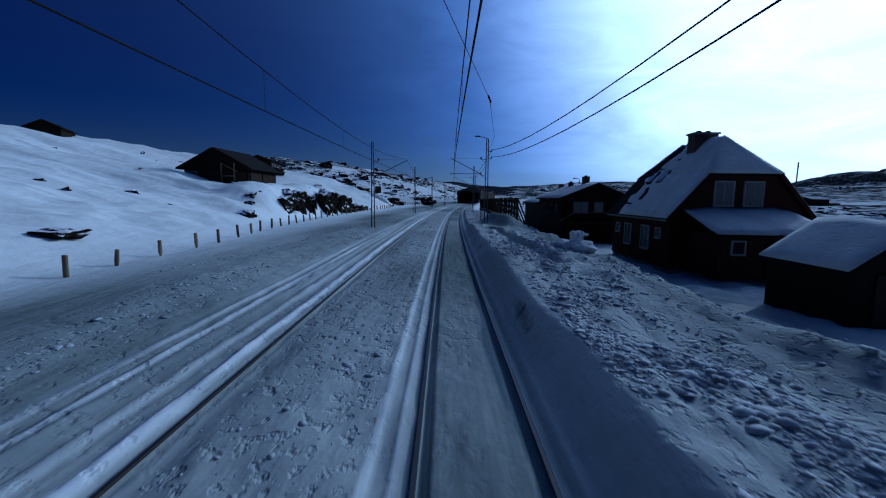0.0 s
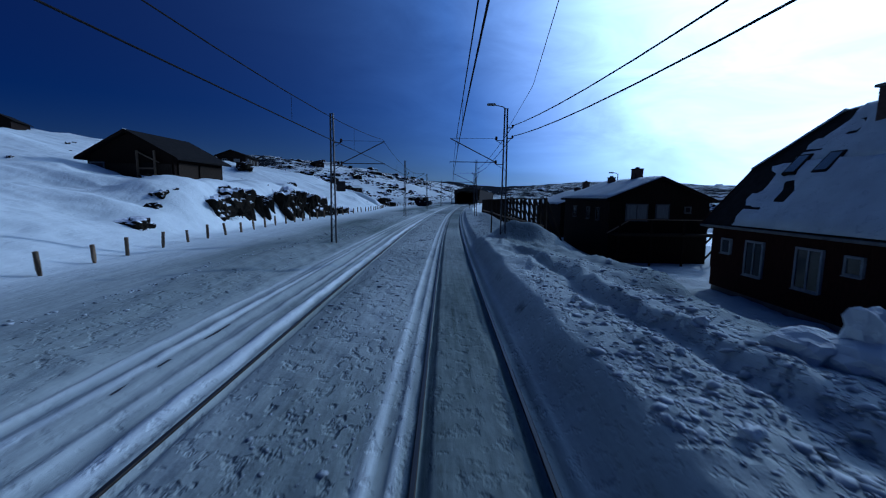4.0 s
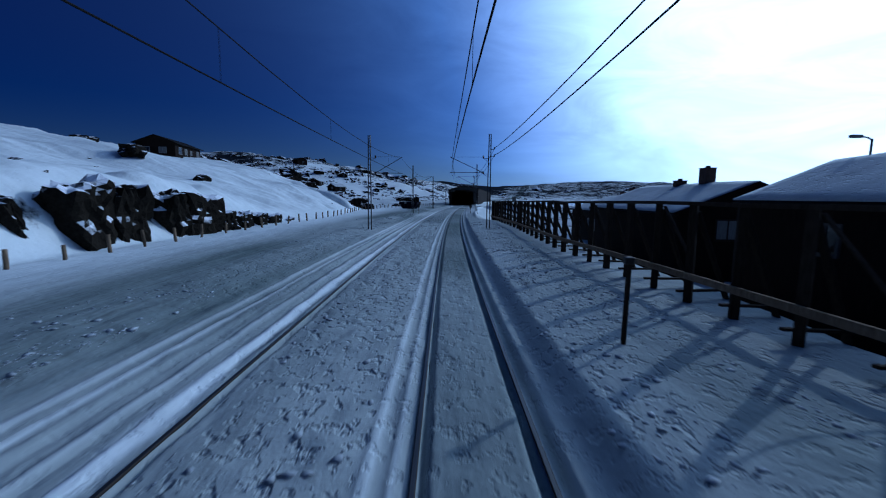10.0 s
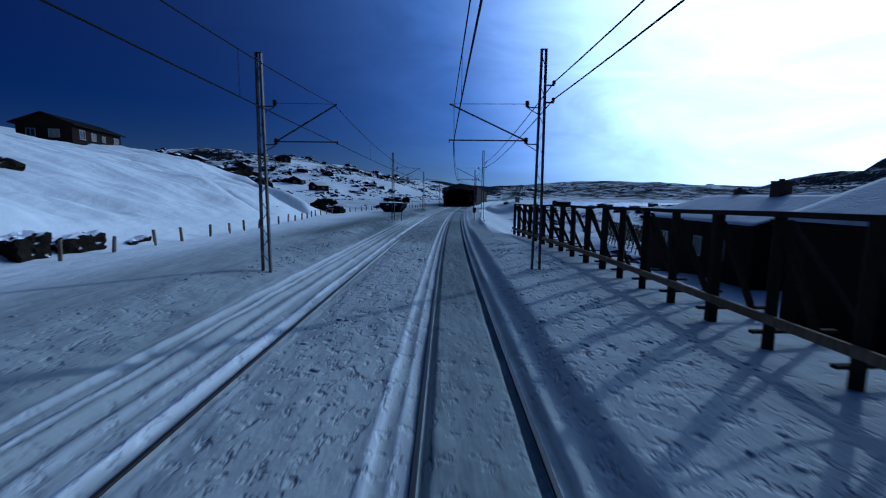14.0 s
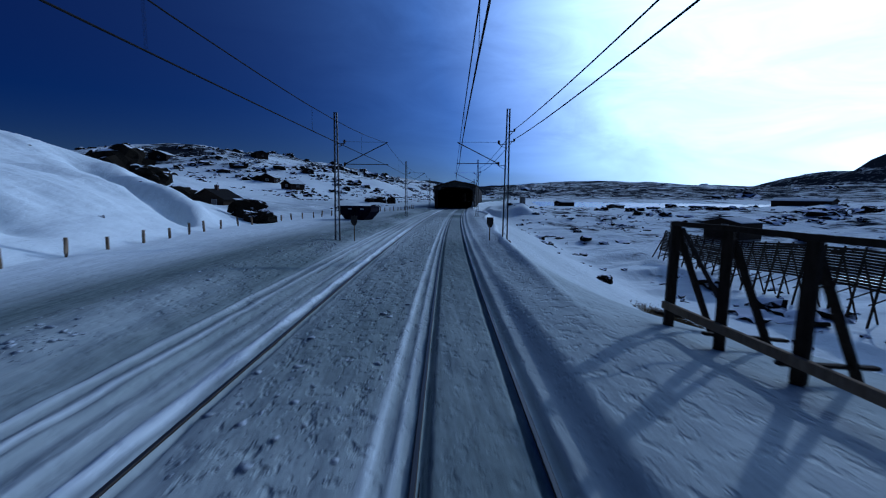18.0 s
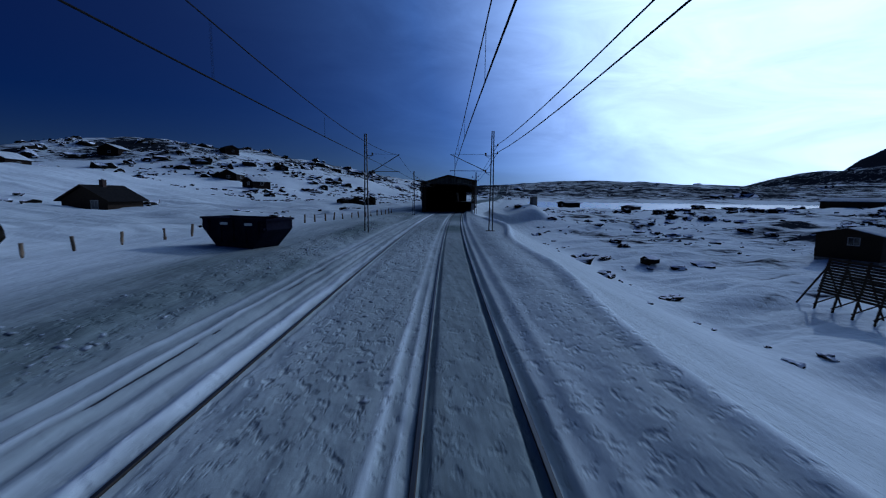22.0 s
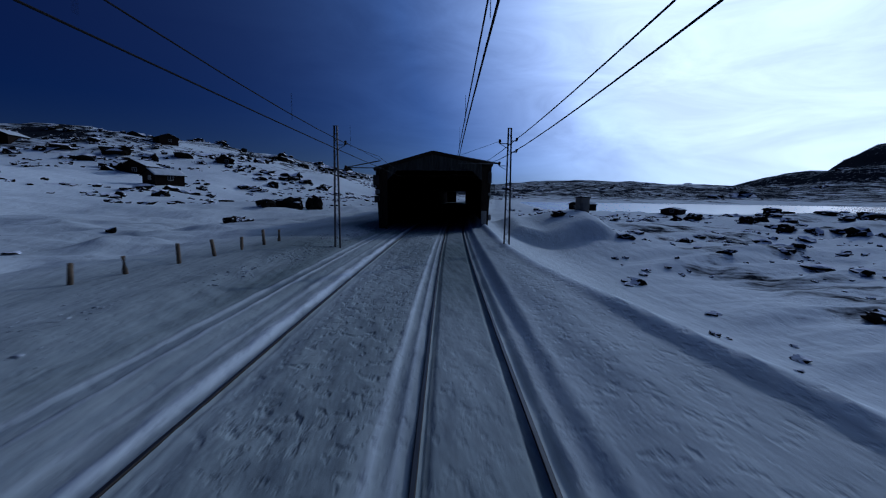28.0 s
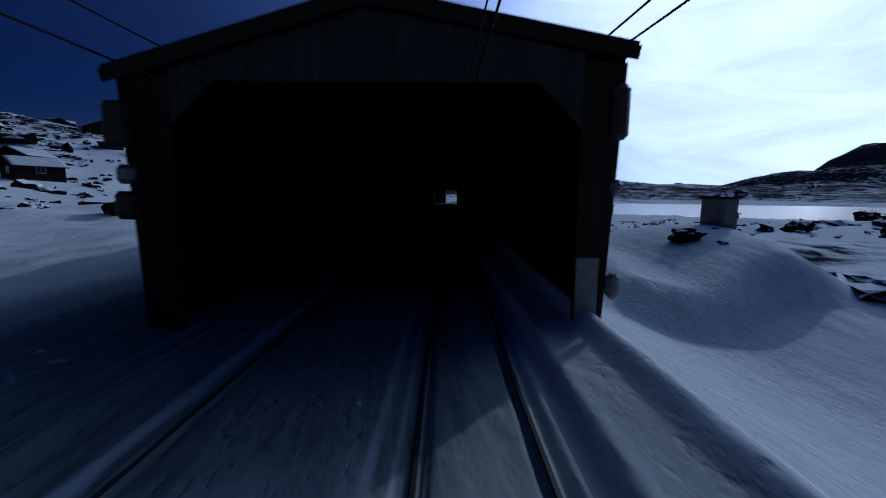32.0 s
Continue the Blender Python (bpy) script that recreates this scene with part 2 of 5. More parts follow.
# ---- mesh helpers ----
def part(name, bm, mat, parent=None, label="", m=None, smooth=False):
    """Links a bmesh as one mesh object under a thing or a part."""
    me = bpy.data.meshes.new(name)
    bm.to_mesh(me)
    bm.free()
    for k in (mat if isinstance(mat, (list, tuple)) else [mat]):
        me.materials.append(k)
    if smooth:
        me.polygons.foreach_set("use_smooth", [True] * len(me.polygons))
    ob = new(name, me)
    if parent:
        ob.parent = parent
    if m is not None:
        ob.matrix_basis = m
    if label:
        ob["label"] = label
    return ob


def thing(name, m, label, category, group="", kind=""):
    ob = new(name)
    ob.empty_display_size = 0.2
    ob.matrix_basis = m
    return tagged(ob, label, category, group, kind)


def box(bm, x0, x1, y0, y1, z0, z1, bev=0.0):
    g = bmesh.ops.create_cube(bm, size=1)
    v = g["verts"]
    bmesh.ops.scale(bm, vec=(abs(x1 - x0), abs(y1 - y0), abs(z1 - z0)), verts=v)
    bmesh.ops.translate(bm, vec=((x0 + x1) / 2, (y0 + y1) / 2, (z0 + z1) / 2), verts=v)
    if bev:
        e = list({k for q in v for k in q.link_edges})
        bmesh.ops.bevel(bm, geom=e, offset=bev, segments=1, affect="EDGES")
    return bm


def cube(x0, x1, y0, y1, z0, z1, bev=0.0):
    return box(bmesh.new(), x0, x1, y0, y1, z0, z1, bev)


def bar(bm, a, b, w, h=None, bev=0.0):
    """A squared timber or flat from a to b."""
    a, b = Vector(a), Vector(b)
    d = b - a
    q = d.to_track_quat("Y", "Z").to_matrix().to_4x4()
    g = bmesh.ops.create_cube(bm, size=1, matrix=Matrix.Translation((a + b) / 2) @ q @ Matrix.Diagonal((w, d.length, h or w, 1)))
    if bev:
        e = list({k for v in g["verts"] for k in v.link_edges})
        bmesh.ops.bevel(bm, geom=e, offset=bev, segments=1, affect="EDGES")
    return bm


def stick(a, b, w, h=None, bev=0.0):
    return bar(bmesh.new(), a, b, w, h, bev)


def tube(bm, pts, r, n=8, r2=None):
    """A round bar along points."""
    pts = [Vector(p) for p in pts]
    rings = []
    for i, p in enumerate(pts):
        d = (pts[min(i + 1, len(pts) - 1)] - pts[max(i - 1, 0)]).normalized()
        q = d.to_track_quat("Z", "Y")
        rr = r if r2 is None else r + (r2 - r) * i / (len(pts) - 1)
        rings.append([bm.verts.new(p + q @ Vector((rr * math.cos(k * 2 * math.pi / n), rr * math.sin(k * 2 * math.pi / n), 0))) for k in range(n)])
    for u, v in zip(rings, rings[1:]):
        for k in range(n):
            bm.faces.new((u[k], u[(k + 1) % n], v[(k + 1) % n], v[k]))
    bm.faces.new(rings[0][::-1])
    bm.faces.new(rings[-1])
    return bm


def rod(pts, r, n=8, r2=None):
    return tube(bmesh.new(), pts, r, n, r2)


def lathe(bm, rings, at=(0, 0, 0), n=14):
    """A turned shape: (radius, height) from below upwards."""
    at = Vector(at)
    vs = [[bm.verts.new(at + Vector((r * math.cos(k * 2 * math.pi / n), r * math.sin(k * 2 * math.pi / n), z))) for k in range(n)] for r, z in rings]
    for u, v in zip(vs, vs[1:]):
        for k in range(n):
            bm.faces.new((u[k], u[(k + 1) % n], v[(k + 1) % n], v[k]))
    bm.faces.new(vs[0][::-1])
    bm.faces.new(vs[-1])
    return bm


def slab(bm, corners, thick, up=None):
    """A plate under four or more corners of a plane, given anticlockwise seen from its outer side."""
    c = [Vector(k) for k in corners]
    nrm = up or (c[1] - c[0]).cross(c[2] - c[0]).normalized()
    top = [bm.verts.new(k) for k in c]
    low = [bm.verts.new(k - nrm * thick) for k in c]
    bm.faces.new(top)
    bm.faces.new(low[::-1])
    for i in range(len(c)):
        j = (i + 1) % len(c)
        bm.faces.new((top[i], low[i], low[j], top[j]))
    return bm


def lattice(x, y, seed):
    k = np.sin(x * 127.1 + y * 311.7 + seed * 74.7) * 43758.5453
    return k - np.floor(k)


def vnoise(x, y, seed=0):
    """Smooth value noise, 0 to 1."""
    xi, yi = np.floor(x), np.floor(y)
    u, v = x - xi, y - yi
    u, v = u * u * u * (u * (u * 6 - 15) + 10), v * v * v * (v * (v * 6 - 15) + 10)
    a, b = lattice(xi, yi, seed), lattice(xi + 1, yi, seed)
    c, d = lattice(xi, yi + 1, seed), lattice(xi + 1, yi + 1, seed)
    return (a * (1 - u) + b * u) * (1 - v) + (c * (1 - u) + d * u) * v


def fbm(x, y, seed=0, octaves=4, gain=0.5):
    """Layered noise, about -1 to 1."""
    total, amp, norm = 0.0, 1.0, 0.0
    for k in range(octaves):
        ca, sa = math.cos(k * 1.3), math.sin(k * 1.3)
        f = 2.0 ** k
        total = total + amp * (vnoise((x * ca - y * sa) * f, (x * sa + y * ca) * f, seed + 17 * k) * 2 - 1)
        norm += amp
        amp *= gain
    return total / norm


def ss(a, b, x):
    t = np.clip((x - a) / (b - a), 0, 1)
    return t * t * (3 - 2 * t)


def knots(x, xs, ys):
    """A smooth line through knots."""
    xs, ys = np.asarray(xs, float), np.asarray(ys, float)
    i = np.clip(np.searchsorted(xs, x) - 1, 0, len(xs) - 2)
    t = np.clip((x - xs[i]) / (xs[i + 1] - xs[i]), 0, 1)
    m = np.gradient(ys, xs)
    h = xs[i + 1] - xs[i]
    return (ys[i] * (2 * t**3 - 3 * t**2 + 1) + h * m[i] * (t**3 - 2 * t**2 + t) + ys[i + 1] * (3 * t**2 - 2 * t**3) + h * m[i + 1] * (t**3 - t**2))


def bell(s, o, s0, o0, rs, ro, h):
    return h * np.exp(-((s - s0) / rs) ** 2 - ((o - o0) / ro) ** 2)

# ---- ground ----
TRACK_TWO = -4.68      # its centre, to the left of ours
WATER_Z, WATER_TWO_Z = -2.3, -5.4


def ridged(s):
    """How high the plough left its ridges along the line."""
    return 1 - 0.75 * ss(117, 128, s) * (1 - ss(150, 162, s)) - 0.75 * ss(177, 185, s)


def bed(s, o):
    """Snow over the two tracks, with ploughed ridges and open flangeways."""
    z = -0.05 + 0.0 * o
    rough = fbm(s * 1.1, o * 2.2, 3, 3)
    z = z + 0.035 * rough + 0.03 * fbm(s * 2.2, o * 2.4, 4, 2) * ss(-3.6, -3.0, o) * (1 - ss(-1.6, -1.2, o))
    z = z + ridged(s) * (0.07 * np.exp(-((o + 1.29 + 0.04 * fbm(s * 1.2, 0 * o, 15, 3)) / 0.08) ** 2) * (0.75 + 0.4 * fbm(s * 0.3, o * 0.2, 8, 3)) + 0.05 * np.exp(-((o + 0.98) / 0.06) ** 2) * (1 + 0.5 * fbm(s * 1.3, 0 * o, 14, 3)))
    deep = 1 - 0.25 * ss(100, 150, s)
    for c, w in ((-0.665, 0.06), (0.655, 0.05), (0.90, 0.10)):
        z = z - 0.13 * np.exp(-((o - c) / w) ** 4) * deep
    q = o - TRACK_TWO
    full = (1.15 - 0.35 * ss(150, 165, s)) * ridged(s)
    z = z + (0.07 * np.exp(-((q - 0.38) / (0.12 * (1 + 0.45 * fbm(s * 0.9, 0 * o, 12, 3)))) ** 2) + 0.05 * np.exp(-((q + 0.18) / 0.08) ** 2) + 0.09 * np.exp(-((q + 0.98) / 0.10) ** 2) + 0.06 * np.exp(-((q + 1.5) / 0.09) ** 2)) * full * (0.8 + 0.35 * fbm(s * 0.22, o * 0.3, 10, 3))
    cover = 0.5
    z = z + 0.16 * (1 - cover) * np.exp(-((q + 0.75) / 0.2) ** 2) + 0.035 * (1 - cover) * np.exp(-((q - 0.70) / 0.07) ** 2)
    z = z - 0.10 * np.exp(-((q - 0.845) / 0.05) ** 4) * cover
    streak = fbm(s * 0.06, o * 5.0, 9, 3) * 0.07 * ss(-7.2, -6.2, o) * (1 - ss(-3.9, -3.5, o)) * (1 - 0.35 * ss(118, 140, s))
    z = z + streak
    return z


def post_line(s):
    """Distance of the old fence posts to the left of the track."""
    return knots(np.asarray(s, float), [-60, 15, 25, 33, 46, 70, 95, 104, 114, 128, 157, 165, 200], [12.7, 12.7, 13.3, 14.5, 15.5, 15.8, 15.9, 16.8, 18.1, 17.6, 12.8, 11.2, 11])


def left_land(s, o):
    u = -o
    near = 0.30 * ss(6.3, 8.6, u) + 0.05 * fbm(s * 0.12, o * 0.2, 21, 3)
    near = near + 0.10 * fbm(s * 1.3, o * 1.6, 23, 3) * ss(6.0, 6.8, u) * (1 - ss(8.2, 10.5, u)) * (0.35 + 0.65 * vnoise(s * 0.06, 0 * s, 24))
    foot = post_line(s) + 0.4
    v = np.maximum(u - foot, 0)
    w = np.minimum(v, 400)
    gentle = knots(w, [0, 6, 12, 20, 40, 70, 110, 200, 400], [0, 1.7, 3.3, 4.2, 9.8, 14.0, 20.0, 24, 26])
    steep = knots(w, [0, 1.3, 3.0, 9, 20, 40, 70, 110, 200, 400], [0, 0.1, 2.7, 4.0, 5.6, 10.2, 14.0, 20.0, 24, 26])
    slope = knots(w, [0, 5, 12, 22, 40, 70, 110, 200, 400], [0, 2.3, 4.6, 7.6, 10.4, 14.0, 20.0, 24, 26])
    k = ss(34, 46, s) * (1 - ss(70, 84, s))
    k2 = ss(70, 90, s)
    hill = gentle * (1 - k) * (1 - k2) + steep * k + slope * k2 * (1 - k)
    a = 111 + 0.45 * np.minimum(v, 60)
    fade = 1 - ss(a, a + 22, s)
    rest = 1 - fade
    z = near + hill * fade + rest * 0.25 * fbm(s * 0.11, o * 0.11, 29, 3) * ss(0, 5, v)
    z = z + ss(0, 10, v) * 0.5 * fbm(s * 0.08, o * 0.08, 31, 4) + ss(0.5, 4, v) * 0.30 * fbm(s * 0.3, o * 0.34, 33, 4)
    z = z + ss(1, 7, v) * (1 - ss(90, 140, v)) * (0.8 * fbm(s * 0.16 + u * 0.10, u * 0.10 - s * 0.05, 36, 3) + 0.38 * fbm(s * 0.45 + u * 0.3, u * 0.2, 39, 4))
    z = z + ss(20, 80, v) * 1.3 * fbm(s * 0.03, o * 0.03, 35, 4) * fade
    # gullies blown into the slope below the cabin
    z = z - 0.5 * ss(1, 5, v) * (1 - ss(9, 16, v)) * k * np.maximum(fbm(s * 0.35, o * 0.06, 37, 3), 0) * 1.6
    z = z - bell(s, o, 106.5, -46, 9, 8.5, 1.5)
    # a steep-faced drift where the slope ends
    lip = s - 114 - 0.45 * v
    z = z + ss(0.3, 2.5, v) * (1 - ss(12, 18, v)) * (0.7 * np.exp(-((lip - 1.7) / 1.5) ** 2) - 1.1 * np.exp(-((lip + 0.9) / 1.1) ** 2))
    # a wind scoop in the open slope
    off = s - 101 - 0.25 * (u - 22)
    z = z + 1.2 * ss(17.5, 22, u) * (1 - ss(30, 38, u)) * (np.exp(-((off + 2.2) / 2.0) ** 2) * 0.5 - np.exp(-((off - 0.6) / 1.3) ** 2))
    # the big stony hill behind
    ds = np.where(s < 375, (s - 375) / 110, (s - 375) / 260)
    do = np.where(o > -200, (o + 200) / 122, (o + 200) / 260)
    big = 32.5 * np.exp(-ds ** 2 - do ** 2) * ss(18, 75, u)
    big = big + bell(s, o, 203, -112, 48, 36, 7.8) + bell(s, o, 650, -140, 160, 130, 14) * ss(18, 75, u)
    z = z + big * (1 + 0.2 * fbm(s * 0.022, o * 0.022, 41, 5)) + ss(2, 10, big) * 1.2 * fbm(s * 0.09, o * 0.09, 43, 4)
    return z


def crest_line(s):
    """How far the shoulder of the open embankment lies from the track."""
    return knots(s, [60, 105, 116, 124, 137, 146, 151, 160, 170, 185, 400], [3.2, 3.2, 3.4, 4.0, 4.0, 5.0, 5.2, 4.3, 3.2, 2.9, 2.9]) + 0.12 * fbm(s * 0.15, 0 * s, 56, 2)


def right_land(s, o):
    # village side, up to the end of the long snow fence
    bank = 1 - ss(37, 42, s)
    lip = 1.8 + 0.16 * fbm(s * 0.55, 0 * o, 50, 3)
    kerb = 1.25 - 0.17 * bank
    v1 = -0.05 + (0.30 + 0.45 * bank) * ss(kerb, 1.75 + (lip - 1.75) * bank, o) + 0.06 * (1 - bank) * ss(1.8, 3, o)
    lump = fbm(s * 0.55, o * 0.8, 51, 4)
    v1 = v1 + bank * (0.20 * lump * ss(1.7, 2.6, o) + 0.26 * fbm(s * 0.14, o * 0.75, 52, 4) * ss(2.2, 3.6, o) + 0.10 * fbm(s * 1.5, o * 1.9, 53, 3) * ss(1.6, 2.2, o))
    c = 3.75 - 0.06 * (s - 22) + 0.25 * fbm(s * 0.3, 0 * o, 46, 3)
    v1 = v1 + 0.40 * ss(12, 20, s) * (1 - ss(30, 36, s)) * ss(c - 0.35, c, o) * (1 - ss(c + 0.1, c + 2.4, o))
    v1 = v1 + bank * ss(1.8, 2.6, o) * (0.09 * fbm(s * 0.3 + o * 0.25, o * 2.1 - s * 0.3, 47, 3) + 0.05 * fbm(s * 0.8 + o * 0.6, o * 4.5 - s * 0.9, 48, 3))
    v1 = v1 + (1 - bank) * 0.05 * fbm(s * 0.8, o * 0.9, 54, 3) * ss(1.5, 3, o)
    edge = knots(s, [-60, 0, 15, 25, 35, 41, 46, 60, 90], [8.3, 8.3, 8.0, 7.9, 7.7, 8.2, 8.9, 8.9, 8.9])
    v1 = v1 - 1.75 * ss(edge - 1.85, edge + 2.2 - 1.6 * bank, o) - 0.32 * bank * ss(2.4, 5.8, o) + 0.34 * np.exp(-((o - edge + 2.0) / 0.75) ** 2) * bank * (0.35 + 1.1 * np.maximum(fbm(s * 0.3, o * 0.25, 55, 3), -0.3))
    v1 = v1 - 3.1 * ss(20, 42, o) - 1.2 * ss(42, 50, o)
    # drift across the end of the fence
    near_s = np.where(s < 39.1, (s - 39.1) / 0.9, (s - 39.1) / 2.2)
    v1 = v1 + 1.15 * np.exp(-near_s ** 2 - np.abs((o - 4.3) / 1.75) ** 2.6) * (1 + 0.15 * fbm(s * 0.9, o * 0.9, 59, 3))
    # open embankment after it
    plain = knots(s, [60, 110, 140, 170, 200, 250, 300, 500], [-5.2, -5.2, -5.2, -4.0, -2.6, -1.3, -1.6, -1.6])
    crest = crest_line(s)
    wide = (0.35 - plain) * 2.6
    t = np.clip((o - crest) / wide, 0, 1)
    v2 = -0.05 + (0.13 + 0.15 * ss(155, 168, s)) * ss(1.2, 1.55, o) + (0.22 - 0.15 * ss(155, 168, s)) * ss(1.6, 2.8, o) + (plain - 0.33) * (1 - (1 - t) ** 1.45)
    v2 = v2 + 0.23 * np.exp(-((o - crest + 0.15) / 0.26) ** 2) * (0.4 + vnoise(s * 0.12, 0 * o, 58)) + 0.05 * fbm(s * 0.25, o * 0.5, 57, 3) * ss(1.2, 2.5, o)
    k = ss(88, 106, s + 0.35 * np.minimum(o, 30))
    z = v1 * (1 - k) + v2 * k
    out = ss(12, 22, o) * k
    z = z + out * (0.55 * fbm(s * 0.05, o * 0.07, 61, 4) + 0.22 * fbm(s * 0.22, o * 0.3, 63, 4))
    a1, a2 = s * 0.48 + o * 0.88, -s * 0.88 + o * 0.48
    z = z + out * ss(108, 125, s) * (1.3 * fbm(a1 * 0.04, a2 * 0.2, 67, 4) + 0.3 * fbm(a1 * 0.2, a2 * 0.8, 68, 3)) * (1 - ss(180, 300, o))
    z = z + 2.2 * ss(60, 120, o) * ss(120, 170, s) * (1 - ss(240, 290, s))
    # drift by the small hut beside the portal
    z = z + bell(s, o, 207, 15.5, 9, 7.5, 2.2) + 1.6 * ss(4.8, 7.5, o) * (1 - ss(16, 20, o)) * ss(195.2, 196.8, s - 0.45 * (o - 7) + 0.5 * np.sin(o * 0.8)) * (1 - ss(212, 232, s))
    # lakes beyond
    shore = 290 + 22 * fbm(s * 0.01, o * 0.01, 65, 3) - 0.25 * np.clip(o - 90, -60, 60)
    lake = ss(shore - 14, shore + 6, s) * ss(22, 45, o) * (1 - ss(420, 520, o)) * (1 - ss(600, 720, s))
    z = z * (1 - lake) + (WATER_Z - 1.2) * lake
    lake2 = ss(44, 50, o) * (1 - ss(95, 125, o)) * ss(10, 40, s) * (1 - ss(105, 128, s))
    z = z * (1 - lake2) + (WATER_TWO_Z - 0.8) * lake2
    return z


def crag(s, o, cs, co, ws, wo, h):
    """A fell with steep sides and a flat top."""
    a = np.exp(-((s - cs) / ws) ** 6 - ((o - co) / wo) ** 8)
    return h * a * (1 + 0.22 * fbm(s * 0.008, o * 0.008, 75, 5))


def far_land(s, o):
    d = np.hypot(s - 100, o)
    f = ss(520, 1500, d)
    z = f * (24 + 24 * ss(-100, 500, o) + 20 * fbm(s * 0.0022, o * 0.0022, 71, 5)) + ss(300, 900, d) * 4 * fbm(s * 0.01, o * 0.01, 73, 4)
    z = z + crag(s, o, 1650, 1570, 330, 250, 112) + crag(s, o, 1600, 1270, 330, 330, 62) + bell(s, o, 2300, 200, 500, 500, 45)
    z = z + bell(s, o, 1700, -900, 700, 500, 70)
    return z * ss(200, 700, np.where(o > 0, d, d - 150))


def height(s, o):
    s, o = np.asarray(s, float), np.asarray(o, float)
    a = ss(-6.6, -6.1, o)
    b = ss(0.96, 1.02, o)
    mid = bed(s, np.clip(o, -8, 3))
    z = left_land(s, np.minimum(o, -6)) * (1 - a) + mid * a * (1 - b) + right_land(s, np.maximum(o, 0.9)) * b
    return z + far_land(s, o)


SIDE_TURN = radians(-6.0)


def lay(s, o):
    """World x and y of track coordinates; far from the line the rows run parallel."""
    th = np.interp(s, LINE_S, LINE_TH)
    c = np.clip(o, -60, 60)
    x = np.interp(s, LINE_S, LINE_X) + c * np.cos(th) + (o - c) * math.cos(SIDE_TURN)
    y = np.interp(s, LINE_S, LINE_Y) + c * np.sin(th) + (o - c) * math.sin(SIDE_TURN)
    over = np.maximum(s - 1500, 0)
    return x - over * math.sin(LINE_TH[-1]), y + over * math.cos(LINE_TH[-1])


def site(s, o, dz=0.0):
    x, y = lay(np.array([s]), np.array([o]))
    return Vector((float(x[0]), float(y[0]), float(height(np.array([s]), np.array([o]))[0]) + dz))


def grown(start, stop, first, rate):
    r, step, k = [], first, start
    while k < stop:
        r.append(k)
        k += step
        step *= rate
    return r + [stop]


near_o = list(np.arange(-6.7, 2.7, 0.065))
left_o = [k for k in grown(6.765, 3500, 0.09, 1.055) if not 15.2 < k < 22] + list(np.arange(15.3, 22, 0.28))
cols = [-k for k in sorted(left_o)][::-1] + near_o + grown(near_o[-1] + 0.09, 3500, 0.09, 1.055)
rows_s = [-k for k in grown(12.4, 900, 0.8, 1.25)][::-1] + list(np.arange(-12, -1, 0.5)) + list(np.arange(-1, 192, 0.16)) + grown(192, 4200, 0.5, 1.035)
gs, go = np.meshgrid(np.array(rows_s), np.array(cols), indexing="ij")
gz = height(gs, go)
gx, gy = lay(gs, go)
nr, nc = gs.shape
me = bpy.data.meshes.new("ground")
idx = np.arange(nr * nc).reshape(nr, nc)
quads = np.stack([idx[:-1, :-1], idx[:-1, 1:], idx[1:, 1:], idx[1:, :-1]], -1).reshape(-1, 4)
me.vertices.add(nr * nc)
me.vertices.foreach_set("co", np.stack([gx, gy, gz], -1).ravel())
me.loops.add(quads.size)
me.loops.foreach_set("vertex_index", quads.ravel())
me.polygons.add(len(quads))
me.polygons.foreach_set("loop_start", np.arange(0, quads.size, 4))
me.polygons.foreach_set("use_smooth", np.ones(len(quads), bool))
grit_shade = me.attributes.new("grit_shade", "FLOAT", "POINT")
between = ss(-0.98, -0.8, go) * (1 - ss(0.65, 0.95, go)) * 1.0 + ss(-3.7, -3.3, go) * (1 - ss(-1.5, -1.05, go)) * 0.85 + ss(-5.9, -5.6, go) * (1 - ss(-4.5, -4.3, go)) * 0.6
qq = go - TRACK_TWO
dust_shade = 0.64 * ss(-15.5, -10.0, go) * (1 - ss(0.8, 1.3, go) * (0.12 + 0.3 * ss(90, 110, gs) * (1 - 0.5 * ss(160, 175, gs))) - 0.3 * ss(9, 16, go)) * (1 - ss(8, 24, go)) + 0.06 * ss(-30, -14, go) * (1 - ss(12, 60, go))
# left slope further on: its weaker light is put into the snow colour
dust_shade = dust_shade + 0.30 * ss(118, 150, gs) * ss(-90, -14, go) * (1 - ss(-15.5, -10, go))
# second term: the village bank's shadows, deepened as snow colour
dust_shade = dust_shade + 0.14 * ss(-12, -10, go) * (1 - ss(-6.6, -6.2, go)) + 0.14 * ss(2.2, 3.2, go) * (1 - ss(8, 12, go)) * (1 - ss(38, 48, gs))
# beyond the crest: cleaner snow, and the sunlit slope painted paler
dust_shade = dust_shade * (1 - 0.45 * ss(96, 110, gs) * ss(0.0, 0.5, go - crest_line(gs)))
dust_shade = np.maximum(dust_shade, 0.88 * between)
# ploughed ridges: the sun on their flanks painted as paler snow
lit_ridges = 0.6 * np.exp(-((go + 1.29) / 0.075) ** 4) + 0.6 * np.exp(-((go + 0.99) / 0.045) ** 4) + np.exp(-((qq - 0.38 + 0.05 * fbm(gs * 1.1, 0 * go, 13, 3)) / (0.17 * (1 + 0.4 * fbm(gs * 0.9, 0 * go, 12, 3)))) ** 4) + 0.7 * np.exp(-((qq + 0.98) / 0.10) ** 4) + 0.55 * np.exp(-((qq + 1.5) / 0.08) ** 4) + 0.35 * np.exp(-((qq + 0.18) / 0.10) ** 4)
